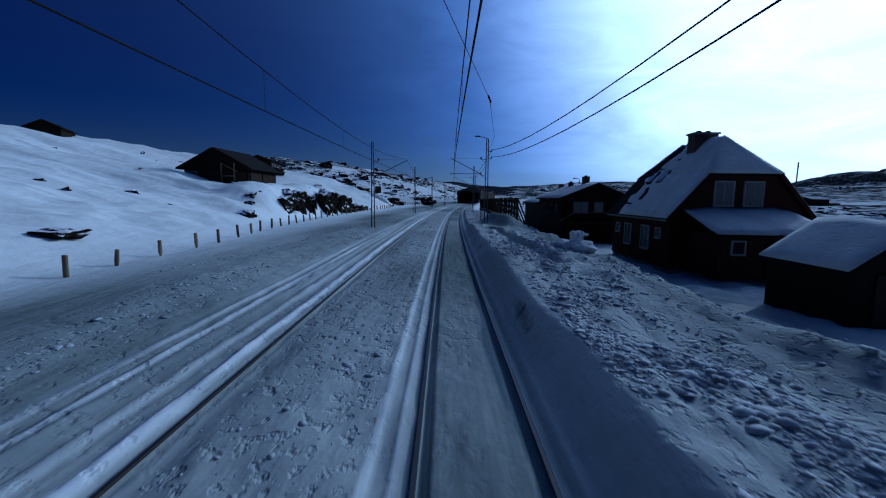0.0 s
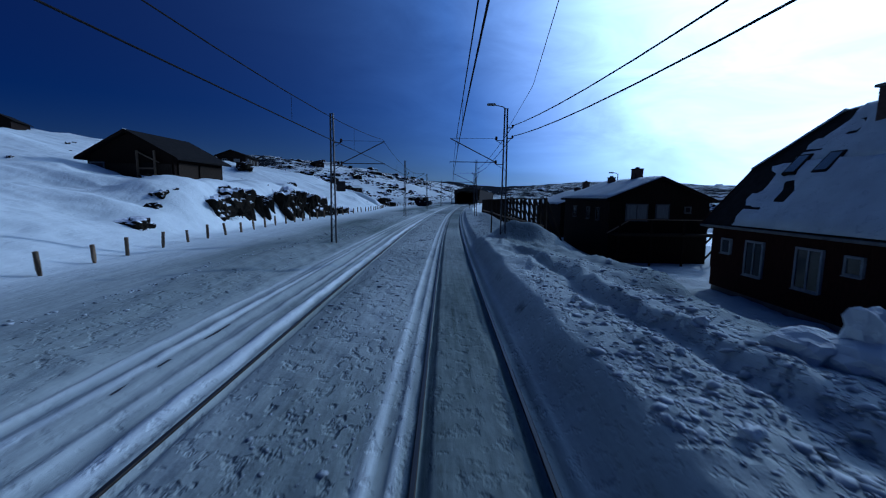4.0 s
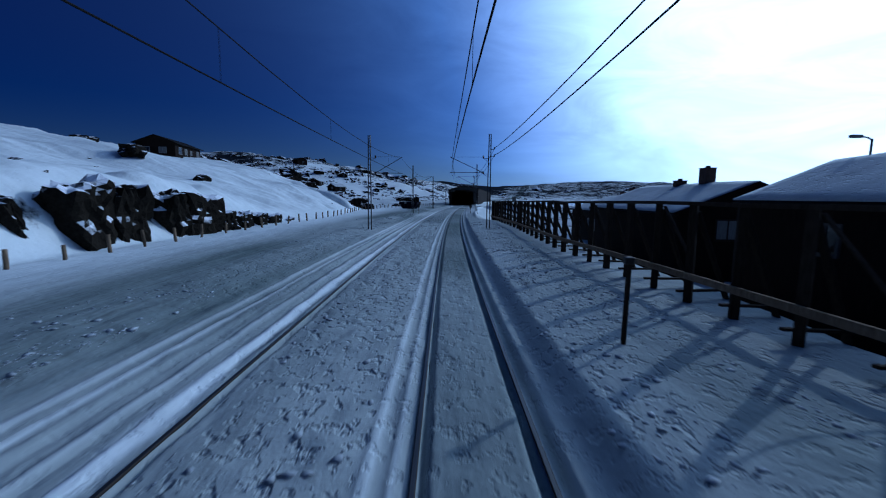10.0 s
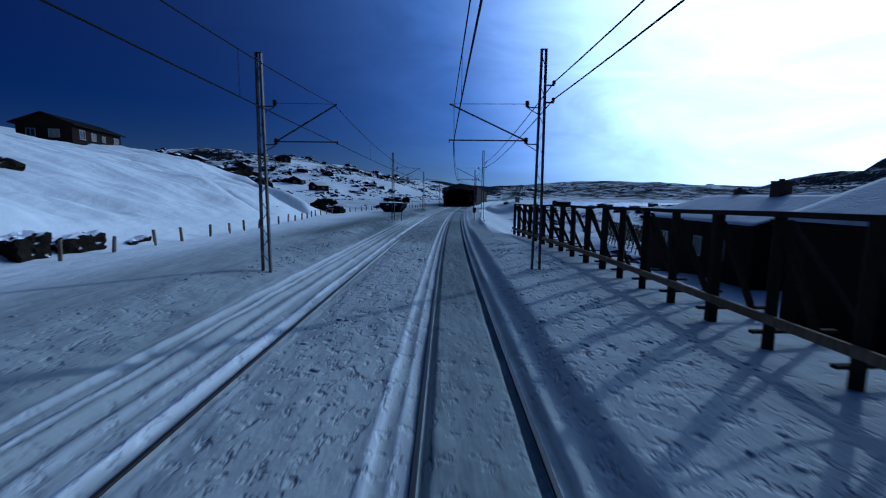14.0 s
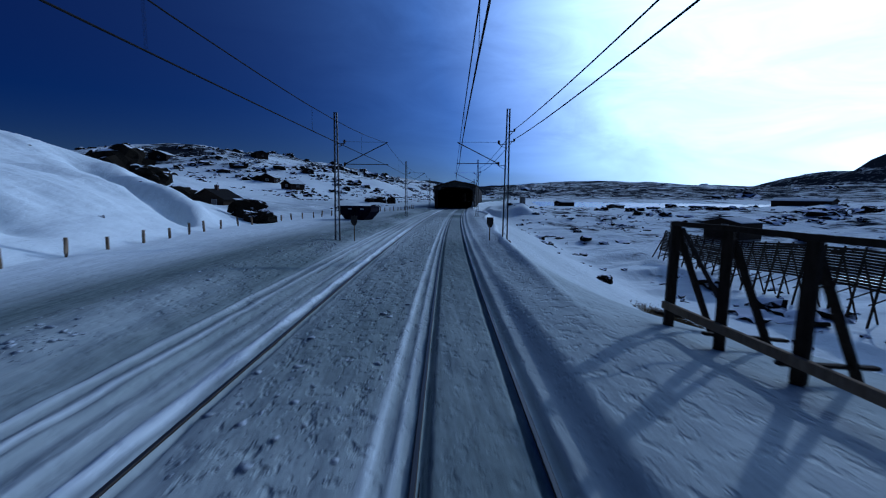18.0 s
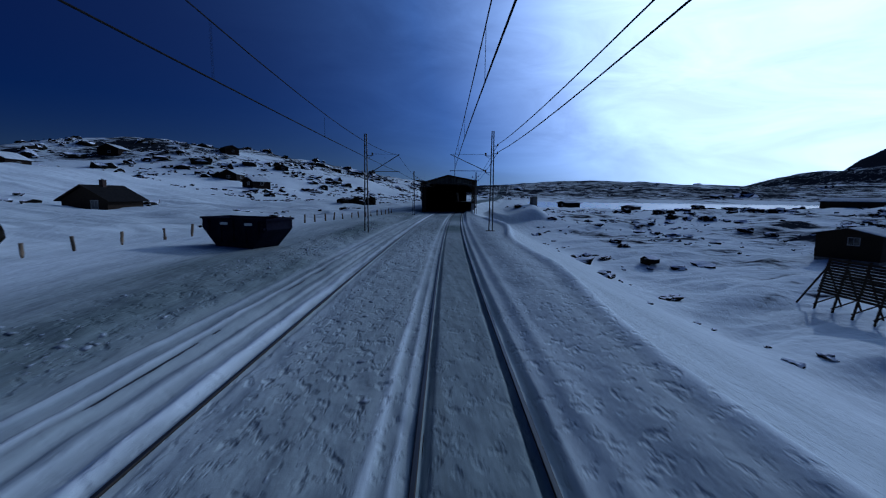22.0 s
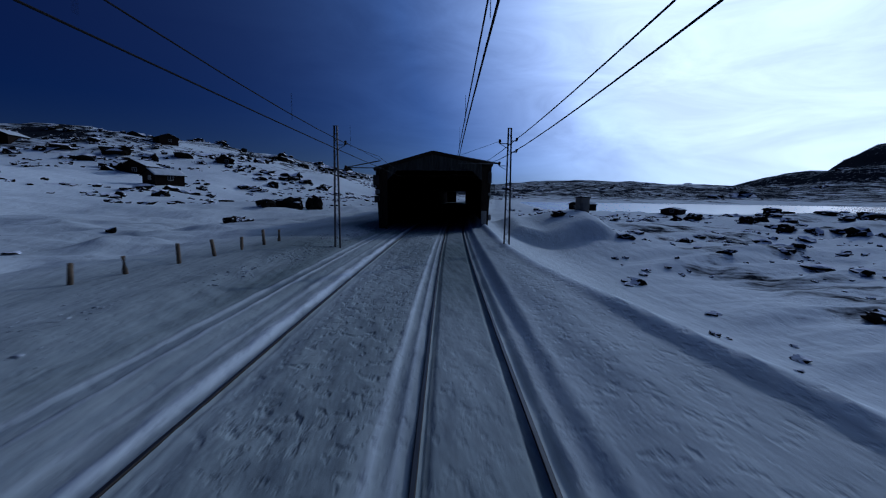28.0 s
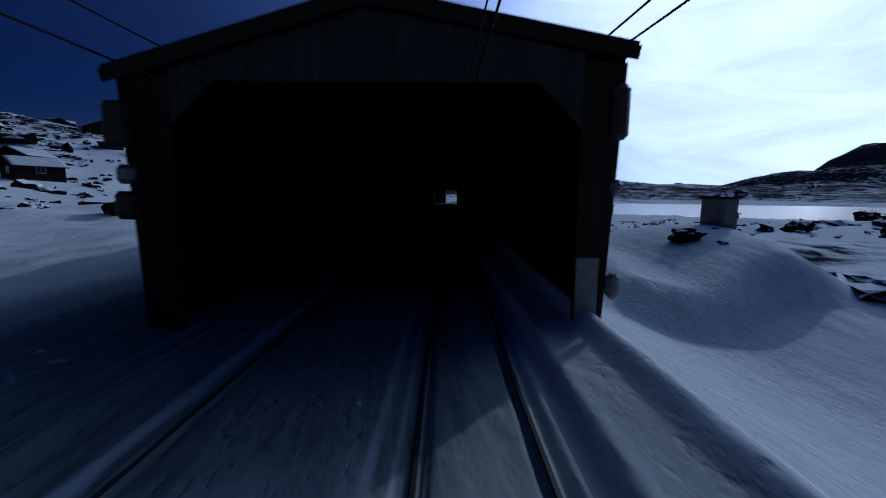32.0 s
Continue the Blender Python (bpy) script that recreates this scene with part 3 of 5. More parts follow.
# the shed's shadow before the portal, deepened in the snow colour
dust_shade = np.maximum(dust_shade, 1.25 * ss(178, 187, gs + 0.25 * go + 1.5 * fbm(gs * 0.3, go * 0.3, 82, 3)) * ss(-11, -8, go) * (1 - ss(-0.6, 1.2, go)))
# sunlit ridges and the bright crest edge are lightened here in colour
dust_shade = dust_shade * (1 - np.clip(lit_ridges, 0, 1) * (0.3 + 0.7 * ridged(gs))) * (1 - 0.9 * np.exp(-((go - crest_line(gs) + 0.05) / 0.32) ** 4) * ss(92, 108, gs))
grit_shade.data.foreach_set("value", np.clip(dust_shade * (0.7 + 0.5 * vnoise(gs * 0.12, go * 0.5, 81)), 0, 1).ravel())
crumb = me.attributes.new("crumb", "FLOAT", "POINT")
broken = 0.12 + 0.52 * ss(-3.7, -3.2, go) * (1 - ss(-1.6, -1.2, go)) + 0.9 * ss(1.6, 2.2, go) * (1 - ss(8, 11, go)) * (1 - ss(24, 30, gs)) + 0.45 * ss(1.6, 2.2, go) * (1 - ss(4, 9, go)) * ss(36, 44, gs) * (1 - 0.5 * ss(80, 100, gs))
broken = broken + 0.45 * ss(-9.5, -8, go) * (1 - ss(-6.9, -6.4, go)) * ss(0.4, 0.65, vnoise(gs * 0.05, go * 0.1, 83)) + 0.3 * ss(0.5, 0.7, vnoise(gs * 0.07, go * 0.12, 84)) * ss(-9, -7, go)
crumb.data.foreach_set("value", np.clip(broken, 0, 1.2).ravel())
bare = me.attributes.new("bare", "FLOAT", "POINT")
dd = np.hypot(gs - 100, go)
stony = -0.5 + 0.46 * ss(150, 330, dd) + 0.37 * ss(420, 950, dd) + 0.22 * ss(140, 200, gs) * ss(40, 90, -go) * (1 - ss(400, 900, -go)) + 0.61 * ss(12, 24, go) * (1 - ss(250, 340, gs)) * ss(104, 124, gs) * (1 - ss(250, 400, go)) - 0.3 * ss(180, 200, gs) * (1 - ss(18, 26, go)) * ss(0, 5, go) * (1 - ss(240, 300, gs))
stony = stony + 0.02 * ss(12, 60, crag(gs, go, 1650, 1570, 330, 250, 112) + crag(gs, go, 1600, 1270, 330, 330, 62)) - 0.06 * ss(500, 1200, dd)
bare.data.foreach_set("value", stony.ravel())
me.update()
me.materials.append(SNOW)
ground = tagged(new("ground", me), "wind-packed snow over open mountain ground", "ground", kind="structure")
for z, ring in ((WATER_Z, ((250, 18), (760, 18), (760, 560), (250, 560))), (WATER_TWO_Z, ((5, 42), (132, 42), (132, 130), (5, 130)))):
    bm = bmesh.new()
    pts = [lay(np.array([float(a)]), np.array([float(b)])) for a, b in ring]
    f = bm.faces.new([bm.verts.new((float(x[0]), float(y[0]), z)) for x, y in pts])
    bmesh.ops.recalc_face_normals(bm, faces=[f])
    if f.normal.z < 0:
        f.normal_flip()
    tagged(part("water", bm, LAKE), "wet glinting ice on the mountain lake", "lake", kind="structure")

# ---- rails ----
def line_mesh(s_list, shape, shift):
    """Sweeps a cross-section (x, z) along the track at an offset."""
    bm = bmesh.new()
    prev = None
    for s in s_list:
        th = heading(s)
        ring = []
        for x, z in shape:
            p = spot(s, shift + x, z)
            ring.append(bm.verts.new(p))
        if prev:
            for k in range(len(shape)):
                j = (k + 1) % len(shape)
                f = bm.faces.new((prev[k], prev[j], ring[j], ring[k]))
                f.material_index = 1 if shape[k][1] > -0.002 and shape[j][1] > -0.002 else 0
        else:
            bm.faces.new(ring[::-1])
        prev = ring
    bm.faces.new(prev)
    return bm


RAIL_SHAPE = [(-0.065, -0.172), (0.065, -0.172), (0.065, -0.155), (0.011, -0.135), (0.011, -0.05), (0.035, -0.034), (0.036, -0.010), (0.026, 0.0), (-0.026, 0.0), (-0.036, -0.010), (-0.035, -0.034), (-0.011, -0.05), (-0.011, -0.135), (-0.065, -0.155)]
RUN = list(np.arange(-12, 188.1, 2.0))
track = thing("railway_track", Matrix(), "snow-filled railway track with polished rails", "railway track", "railway tracks")
track_two = thing("railway_track", Matrix(), "snow-covered second railway track, rails just showing", "railway track", "railway tracks")
for owner, c in ((track, 0.0), (track_two, TRACK_TWO)):
    for side in (-0.7525, 0.7525):
        part("rail", line_mesh(RUN, RAIL_SHAPE, c + side), [RAIL_SIDE, RAIL_TOP], owner, "rail with a worn bright head")


# ---- catenary masts ----
def lattice_mast(s, o, z0, top, arm_tip, arm_low, arm_up, left, lamp=False, feeders=False, board=False, name_label="", tie=0.02):
    """Two channels joined by diagonal lacing, with a cantilever towards the track."""
    t = thing("catenary_mast", stand(s, o, z0), name_label or "grey lattice steel catenary mast standing in the snow", "catenary mast", "catenary masts")
    H = top - z0
    w0, w1 = 0.17, 0.10
    for sx in (-1, 1):
        bm = bmesh.new()
        for a, b, c, d in ((0, 0.13, 0, 0.014), (0, 0.016, -0.062, 0.0), (0.114, 0.13, -0.062, 0.0)):
            vs = []
            for z, w in ((-0.5, w0), (H, w1)):
                for x, y in ((c, a - 0.065), (d, a - 0.065), (d, b - 0.065), (c, b - 0.065)):
                    vs.append(bm.verts.new((sx * (w + x), y, z)))
            for f in ((0, 1, 2, 3), (7, 6, 5, 4), (0, 4, 5, 1), (1, 5, 6, 2), (2, 6, 7, 3), (3, 7, 4, 0)):
                bm.faces.new([vs[k] for k in f])
        bmesh.ops.recalc_face_normals(bm, faces=bm.faces[:])
        part("channel", bm, STEEL, t)
    n = 15
    for k in range(n):
        za, zb = 0.1 + (H - 0.3) * k / n, 0.1 + (H - 0.3) * (k + 1) / n
        wa, wb = w0 + (w1 - w0) * za / H, w0 + (w1 - w0) * zb / H
        sg = 1 if k % 2 else -1
        part("lacing_bar", stick((-sg * wa, -0.072, za), (sg * wb, -0.072, zb), 0.055, 0.012), STEEL, t)
    if s > 100 and not left:
        part("foundation", cube(-0.36, 0.36, -0.33, 0.33, -0.6, -0.02, 0.05), CONCRETE, t, "concrete footing showing through the snow")
    part("cap_plate", cube(-w1 - 0.03, w1 + 0.03, -0.07, 0.07, H, H + 0.02), STEEL, t)
    d = 1 if left else -1                       # towards its track
    root = d * (w0 - 0.02)
    tip = arm_tip - o
    zl, zu = arm_low - z0, arm_up - z0
    low = part("registration_arm", rod([(root + d * 0.42, 0, zl), (tip, 0, zl)], 0.025), STEEL, t, "horizontal tube arm")
    part("stay_arm", rod([(root + d * 0.42, 0, zl + 0.02), (tip, 0, zu)], 0.03), STEEL, t, "slanting tube arm")
    part("top_tie", rod([(root + d * 0.42, 0, zu + tie), (tip, 0, zu)], 0.010), STEEL, t, "thin tie rod")
    for z in (zl, zu + tie):
        ins = bmesh.new()
        lathe(ins, [(0.02, -0.02), (0.085, 0.0), (0.05, 0.05), (0.095, 0.08), (0.05, 0.13), (0.085, 0.16), (0.03, 0.21)], (root + d * 0.38, 0, z - 0.09))
        part("insulator", ins, PORCELAIN, t, "brown ribbed insulator")
        br = stick((root - d * 0.05, 0, z - 0.12), (root + d * 0.38, 0, z - 0.12), 0.04)
        bar(br, (root, 0, z - 0.34), (root + d * 0.36, 0, z - 0.14), 0.025)
        part("bracket", br, STEEL, t)
    part("steady_clip", stick((tip, -0.03, zl - 0.09), (tip, 0.03, zl + 0.03), 0.03, 0.02), STEEL, t)
    if feeders:
        for z in feeders:
            part("feeder_bracket", stick((-d * 0.05, 0, z - z0 - 0.12), (-d * 0.42, 0, z - z0 - 0.12), 0.05), STEEL, t)
            ins = bmesh.new()
            lathe(ins, [(0.02, -0.1), (0.075, -0.07), (0.045, -0.04), (0.075, 0.0), (0.03, 0.05)], (-d * 0.4, 0, z - z0), 12)
            part("insulator", ins, PORCELAIN, t, "brown ribbed insulator")
    if lamp:
        part("lamp_arm", rod([(0, 0, H), (-0.25, -0.1, H + 0.1), (-0.75, -0.3, H + 0.16)], 0.03), STEEL, t)
        part("lamp_head", cube(-1.15, -0.65, -0.47, -0.23, H + 0.1, H + 0.22, 0.04), LAMP_GREY, t, "grey street lamp head")
    if board:
        part("notice_board", cube(0.2, 0.75, -0.03, 0.0, board - z0 - 0.3, board - z0 + 0.3, 0.006), PLATE, t, "dark square board clamped to the mast")
    return t


MAST_S = [3.0, 38.4, 74.6, 109.3, 143.0, 174.7]
FEEDERS = (6.55, 7.15)
lattice_mast(38.4, -7.26, 0.25, 7.75, -4.15, 4.9, 6.2, True, board=3.55, name_label="grey lattice catenary mast with a dark notice board")
lattice_mast(38.3, 2.94, 0.20, 8.1, -0.28, 5.05, 6.4, False, lamp=True, feeders=FEEDERS, name_label="lattice catenary mast carrying a street lamp")
for s, lo, ro, lz, rz, lt, rt, la, ra in ((74.6, -7.26, 2.98, 0.3, 0.3, 8.05, 8.25, -4.45, -0.36), (109.3, -7.42, 3.2, 0.3, 0.35, 8.05, 8.35, -4.2, 0.1), (143.0, -7.11, 2.99, 0.3, 0.35, 7.87, 8.15, -4.42, -0.34), (174.7, -6.68, 2.9, 0.35, 0.3, 6.8, 6.75, -4.2, 0.1)):
    short = s > 170
    lattice_mast(s, lo, lz, lt, la, 4.95 if not short else 4.55, 6.3 if not short else 4.95, True, tie=0.95 if short else 0.02)
    lattice_mast(s, ro, rz, rt, ra, 5.07 if not short else 4.85, 6.35 if not short else 5.25, False, feeders=FEEDERS if not short else (5.6, 6.2), tie=0.8 if short else 0.02)


# ---- wires ----
def span_wire(name, posts, sag, r, label, group, slack=None):
    """One wire over all its posts (s, o, z), hanging by sag between them, by slack along the village."""
    slack = sag if slack is None else slack
    pts = []
    for (s0, o0, z0), (s1, o1, z1) in zip(posts, posts[1:]):
        hang = (slack if s1 < 60 else sag) * min(1.0, ((s1 - s0) / 35.0) ** 2)
        for k in range(12):
            u = k / 12
            pts.append(spot(s0 + (s1 - s0) * u, o0 + (o1 - o0) * u, z0 + (z1 - z0) * u - 4 * hang * u * (1 - u)))
    pts.append(spot(*posts[-1]))
    return tagged(part(name, rod(pts, r, 6), WIRE), label, "wire", group)


right_tip = [(-32, -0.12), (3.0, -0.12), (38.3, 0.05), (74.6, -0.2), (109.3, 0.25), (143.0, -0.02), (174.7, 0.06), (192, -0.1)]
left_tip = [(-32, -4.7), (3.0, -4.7), (38.3, -4.28), (74.6, -4.58), (109.3, -4.33), (143.0, -4.55), (174.7, -4.33), (192, -4.5)]
for tips in (right_tip, left_tip):
    low = [(s, o, 4.95 if s < 170 else 4.6) for s, o in tips]
    up = [(s, o, 6.3 if s < 170 else 5.2) for s, o in tips]
    span_wire("contact_wire", low, 0.05, 0.014, "dark copper contact wire over the track", "catenary wires")
    span_wire("messenger_wire", up, 0.75, 0.012, "dark messenger wire above the contact wire", "catenary wires")
    for (s0, o0, z0), (s1, o1, z1) in zip(low, low[1:]):
        if s1 - s0 < 25:
            continue
        for k in range(1, 5):
            u = k / 5
            zt = 6.3 - 4 * 0.75 * u * (1 - u)
            s = s0 + (s1 - s0) * u
            o = o0 + (o1 - o0) * u
            tagged(part("dropper", rod([spot(s, o, 4.92), spot(s, o, zt)], 0.005, 5), WIRE), "thin dropper between the two overhead wires", "wire", "droppers")
for z in FEEDERS:
    span_wire("feeder_wire", [(s, o, z if s < 170 else z - 0.95) for s, o in ((-32, 6.9), (3.0, 5.1), (38.3, 3.35), (74.6, 3.4), (109.3, 3.6), (143.0, 3.4), (174.7, 3.3))] + [(189.9, 2.7 if z > 7 else 3.2, 6.2 if z > 7 else 6.15)], 0.45, 0.021, "thick dark feeder wire on the mast tops", "feeder wires", 0.82)
# a slack wire let down from over the track to the lamp mast, with its insulator
anchor = [(38.3, 3.0, 6.85), (28.5, 2.6, 6.95), (18.0, 1.3, 7.0), (8.5, -0.7, 7.05), (-6.0, -3.4, 7.2), (-20.0, -6.2, 7.4)]
tagged(part("anchor_wire", rod([spot(*k) for k in anchor], 0.010, 6), WIRE), "dark anchor wire drawn off to the lamp mast", "wire", "catenary wires")
bm = bmesh.new()
for k in range(7):
    p = spot(18.0 + (k - 3) * 0.16, 1.3 + (k - 3) * 0.03, 7.0)
    lathe(bm, [(0.015, -0.05), (0.04, -0.02), (0.04, 0.02), (0.015, 0.05)], p, 10)
tagged(part("string_insulator", bm, PORCELAIN), "brown string insulator in the anchor wire", "insulator")

# ---- snow shed ----
shed = thing("snow_shed", stand(189.8, 0, 0, -0.7), "long dark railway snow shed with a wide open portal", "snow shed")
SHED_LEN, SL, SR = 165.0, -6.9, 3.0
APEX = (-2.1, 6.95)


def plate(name, corners, thick, mat, label=""):
    bm = bmesh.new()
    slab(bm, corners, thick)
    bmesh.ops.recalc_face_normals(bm, faces=bm.faces[:])
    return part(name, bm, mat, shed, label)


plate("side_wall", [(SL, 0.2, -0.6), (SL, SHED_LEN, -0.6), (SL - 0.45, SHED_LEN, 5.45), (SL - 0.45, 0.2, 5.45)], -0.18, DARK_WOOD)
plate("side_wall", [(SR - 0.1, SHED_LEN, -0.6), (SR - 0.1, 0.2, -0.6), (SR + 0.25, 0.2, 5.9), (SR + 0.25, SHED_LEN, 5.9)], -0.18, DARK_WOOD)
for xa, za in ((SL - 0.52, 5.42), (SR + 0.3, 5.92)):
    plate("roof", [(xa, -0.25, za), (APEX[0], -0.25, APEX[1]), (APEX[0], SHED_LEN, APEX[1]), (xa, SHED_LEN, za)], 0.16 if xa > 0 else -0.16, ROOF_TAR)
# portal: corrugated gable sheets over a chamfered opening, and two clad piers
OPEN_L, OPEN_R, OPEN_T = -6.25, 2.35, 5.35


def eave_z(x):
    return 5.42 + (APEX[1] - 5.42) * (x - SL + 0.52) / (APEX[0] - SL + 0.52) if x < APEX[0] else 5.92 + (APEX[1] - 5.92) * (SR + 0.3 - x) / (SR + 0.3 - APEX[0])


def lintel(x):
    if x < OPEN_L + 0.9:
        return OPEN_T - 0.9 + max(x - OPEN_L, 0)
    if x > OPEN_R - 0.9:
        return OPEN_T - 0.9 + max(OPEN_R - x, 0)
    return OPEN_T


x = OPEN_L
while x < OPEN_R - 0.05:
    x1 = min(x + 0.30, OPEN_R)
    bm = bmesh.new()
    prof = [(0.0, 0.0), (0.06, -0.035), (0.15, -0.035), (0.21, 0.0)]
    k = (x1 - x) / 0.30
    cut = [(x + a * k, b) for a, b in prof] + [(x1, 0.0)]
    front = []
    for px, py in cut:
        front.append((bm.verts.new((px, py, lintel(px))), bm.verts.new((px, py, eave_z(px) - 0.17))))
    back = [(bm.verts.new((px, py + 0.06, lintel(px))), bm.verts.new((px, py + 0.06, eave_z(px) - 0.17))) for px, py in cut]
    for ring in (front, back):
        for p, q in zip(ring, ring[1:]):
            bm.faces.new((p[0], q[0], q[1], p[1]))
    bmesh.ops.recalc_face_normals(bm, faces=bm.faces[:])
    part("gable_sheet", bm, TIN, shed, "ribbed grey metal sheet")
    x = x1
for x0, x1, ztop in ((SL - 0.1, OPEN_L, 5.4), (OPEN_R, SR - 0.05, 5.75)):
    lean = -0.35 if x0 < 0 else 0.28
    n = 3
    for i in range(n):
        a, b = x0 + (x1 - x0) * i / n, x0 + (x1 - x0) * (i + 1) / n
        bm = bmesh.new()
        la = lean * ((1 - i / n) if x0 < 0 else i / n)
        lb = lean * ((1 - (i + 1) / n) if x0 < 0 else (i + 1) / n)
        vs = [bm.verts.new(c) for y in (0, 0.14) for c in ((a, y, -0.5), (b - 0.012, y, -0.5), (b - 0.012 + lb, y, ztop), (a + la, y, ztop))]
        for f in ((0, 1, 2, 3), (7, 6, 5, 4), (0, 4, 5, 1), (1, 5, 6, 2), (2, 6, 7, 3), (3, 7, 4, 0)):
            bm.faces.new([vs[q] for q in f])
        bmesh.ops.recalc_face_normals(bm, faces=bm.faces[:])
        part("pier_board", bm, TAR_WOOD, shed)
for a, b in (((SL - 0.55, -0.27, 5.36), (APEX[0], -0.27, APEX[1] - 0.06)), ((SR + 0.33, -0.27, 5.86), (APEX[0], -0.27, APEX[1] - 0.06))):
    part("verge_board", stick(a, b, 0.05, 0.26), TAR_WOOD, shed)
# frames inside, and the far end with its single opening
for k in range(1, 14):
    y = k * 11.6
    bm = bmesh.new()
    bar(bm, (SL - 0.0, y, -0.4), (SL - 0.25, y, 5.3), 0.22)
    bar(bm, (SR - 0.2, y, -0.4), (SR - 0.05, y, 5.6), 0.22)
    bar(bm, (SL - 0.2, y, 5.3), (SR - 0.1, y, 5.6), 0.25)
    part("portal_frame", bm, TAR_WOOD, shed)
for x0, x1, z0, z1 in ((SL - 0.6, -2.6, -0.6, 5.4), (1.75, SR + 0.3, -0.6, 5.8), (-2.6, 1.75, 5.75, 6.4)):
    part("end_wall", cube(x0, x1, SHED_LEN - 0.2, SHED_LEN, z0, z1), DARK_WOOD, shed)
# small gear on the piers
for x0, x1, z0, z1, mat, lab in ((SL - 0.66, SL - 0.1, 3.95, 4.9, PLATE, "dark signal box"), (SL - 0.45, SL - 0.05, 3.2, 3.6, LAMP_GREY, "grey junction box"), (SL - 0.52, SL - 0.06, 2.45, 3.05, PLATE, "dark signal box"),
                                 (SR - 0.1, SR + 0.24, 4.2, 5.3, PLATE, "dark cable box"), (SR - 0.05, SR + 0.2, 3.1, 3.4, LAMP_GREY, "grey junction box"), (SR - 0.02, SR + 0.25, 0.9, 1.45, LAMP_GREY, "grey junction box")):
    part("equipment_box", cube(x0, x1, -0.28, 0.0, z0, z1, 0.09), mat, shed, lab)
part("notice_plate", cube(OPEN_R + 0.02, OPEN_R + 0.5, -0.03, -0.004, 0.4, 1.75, 0.01), WHITE_PAINT, shed, "scuffed white plate on the pier")
for owner, c in ((track, 0.0), (track_two, TRACK_TWO)):
    for side in (-0.7525, 0.7525):
        bm = bmesh.new()
        prev = None
        a, b = spot(188.0, c + side), shed.matrix_basis @ Vector((c + side + 0.0, 170, 0))
        for p in (a, b):
            ring = [bm.verts.new((p.x + x * math.cos(heading(190)), p.y + x * math.sin(heading(190)), z)) for x, z in RAIL_SHAPE]
            if prev:
                for k in range(len(RAIL_SHAPE)):
                    j = (k + 1) % len(RAIL_SHAPE)
                    bm.faces.new((prev[k], prev[j], ring[j], ring[k])).material_index = 1 if RAIL_SHAPE[k][1] > -0.002 and RAIL_SHAPE[j][1] > -0.002 else 0
            prev = ring
        part("rail", bm, [RAIL_SIDE, RAIL_TOP], owner, "rail running on into the shed")

# ---- houses ----
def snow_sheet(parent, corners, thick, seed, bare=None, name="roof_snow"):
    """A lumpy layer of snow on a four-cornered roof plane (eave a-b, ridge d-c)."""
    a, b, c, d = [Vector(k) for k in corners]
    nrm = (b - a).cross(d - a).normalized()
    if nrm.z < 0:
        nrm = -nrm
    nu, nv = max(4, int((b - a).length / 0.45)), max(4, int((d - a).length / 0.45))
    bm = bmesh.new()
    top, low = [], []
    for j in range(nv + 1):
        rt, rl = [], []
        for i in range(nu + 1):
            u, v = i / nu, j / nv
            p = (a * (1 - u) + b * u) * (1 - v) + (d * (1 - u) + c * u) * v
            rim = min(1, 6 * min(u, 1 - u), 6 * min(v, 1.15 - v))
            h = thick * (0.35 + 0.65 * rim) * (1 + 0.5 * float(fbm(np.array([p.x * 0.9 + p.z]), np.array([p.y * 0.9]), seed, 3)[0]))
            if bare is not None:
                h *= bare(u, v)
            rt.append(bm.verts.new(p + nrm * (0.012 + max(h, -0.03))))
            rl.append(bm.verts.new(p - nrm * 0.03))
        top.append(rt)
        low.append(rl)
    for j in range(nv):
        for i in range(nu):
            bm.faces.new((top[j][i], top[j][i + 1], top[j + 1][i + 1], top[j + 1][i]))
    edge = [(0, i) for i in range(nu)] + [(j, nu) for j in range(nv)] + [(nv, i) for i in range(nu, 0, -1)] + [(j, 0) for j in range(nv, 0, -1)]
    for (j, i), (j2, i2) in zip(edge, edge[1:] + edge[:1]):
        bm.faces.new((top[j][i], low[j][i], low[j2][i2], top[j2][i2]))
    bmesh.ops.recalc_face_normals(bm, faces=bm.faces[:])
    return part(name, bm, ROOF_SNOW, parent, "uneven layer of old snow", smooth=True)


def window(parent, m, w, h, nx=2, ny=1, trim=WHITE_PAINT, curtain=False):
    """A framed window; local x across, z up, y out of the wall towards minus."""
    bm = bmesh.new()
    f = 0.08
    box(bm, -w / 2 - f, -w / 2, -0.05, 0.06, -h / 2 - f, h / 2 + f)
    box(bm, w / 2, w / 2 + f, -0.05, 0.06, -h / 2 - f, h / 2 + f)
    box(bm, -w / 2, w / 2, -0.05, 0.06, h / 2, h / 2 + f)
    box(bm, -w / 2, w / 2, -0.05, 0.06, -h / 2 - f, -h / 2)
    fr = part("window", bm, trim, parent, "white-painted window", m)
    for k in range(1, nx):
        x = -w / 2 + w * k / nx
        part("mullion", cube(x - 0.03, x + 0.03, -0.04, 0.0, -h / 2, h / 2), trim, fr)
    for k in range(1, ny):
        z = -h / 2 + h * k / ny
        part("glazing_bar", cube(-w / 2, w / 2, -0.035, 0.0, z - 0.02, z + 0.02), trim, fr)
    part("pane", cube(-w / 2, w / 2, -0.012, -0.006, -h / 2, h / 2), CURTAIN if curtain else PANE, fr, "pale curtained pane" if curtain else "dark reflecting pane")
    part("sill", cube(-w / 2 - 0.1, w / 2 + 0.1, -0.1, -0.052, -h / 2 - f - 0.03, -h / 2 - f), trim, fr)
    return fr


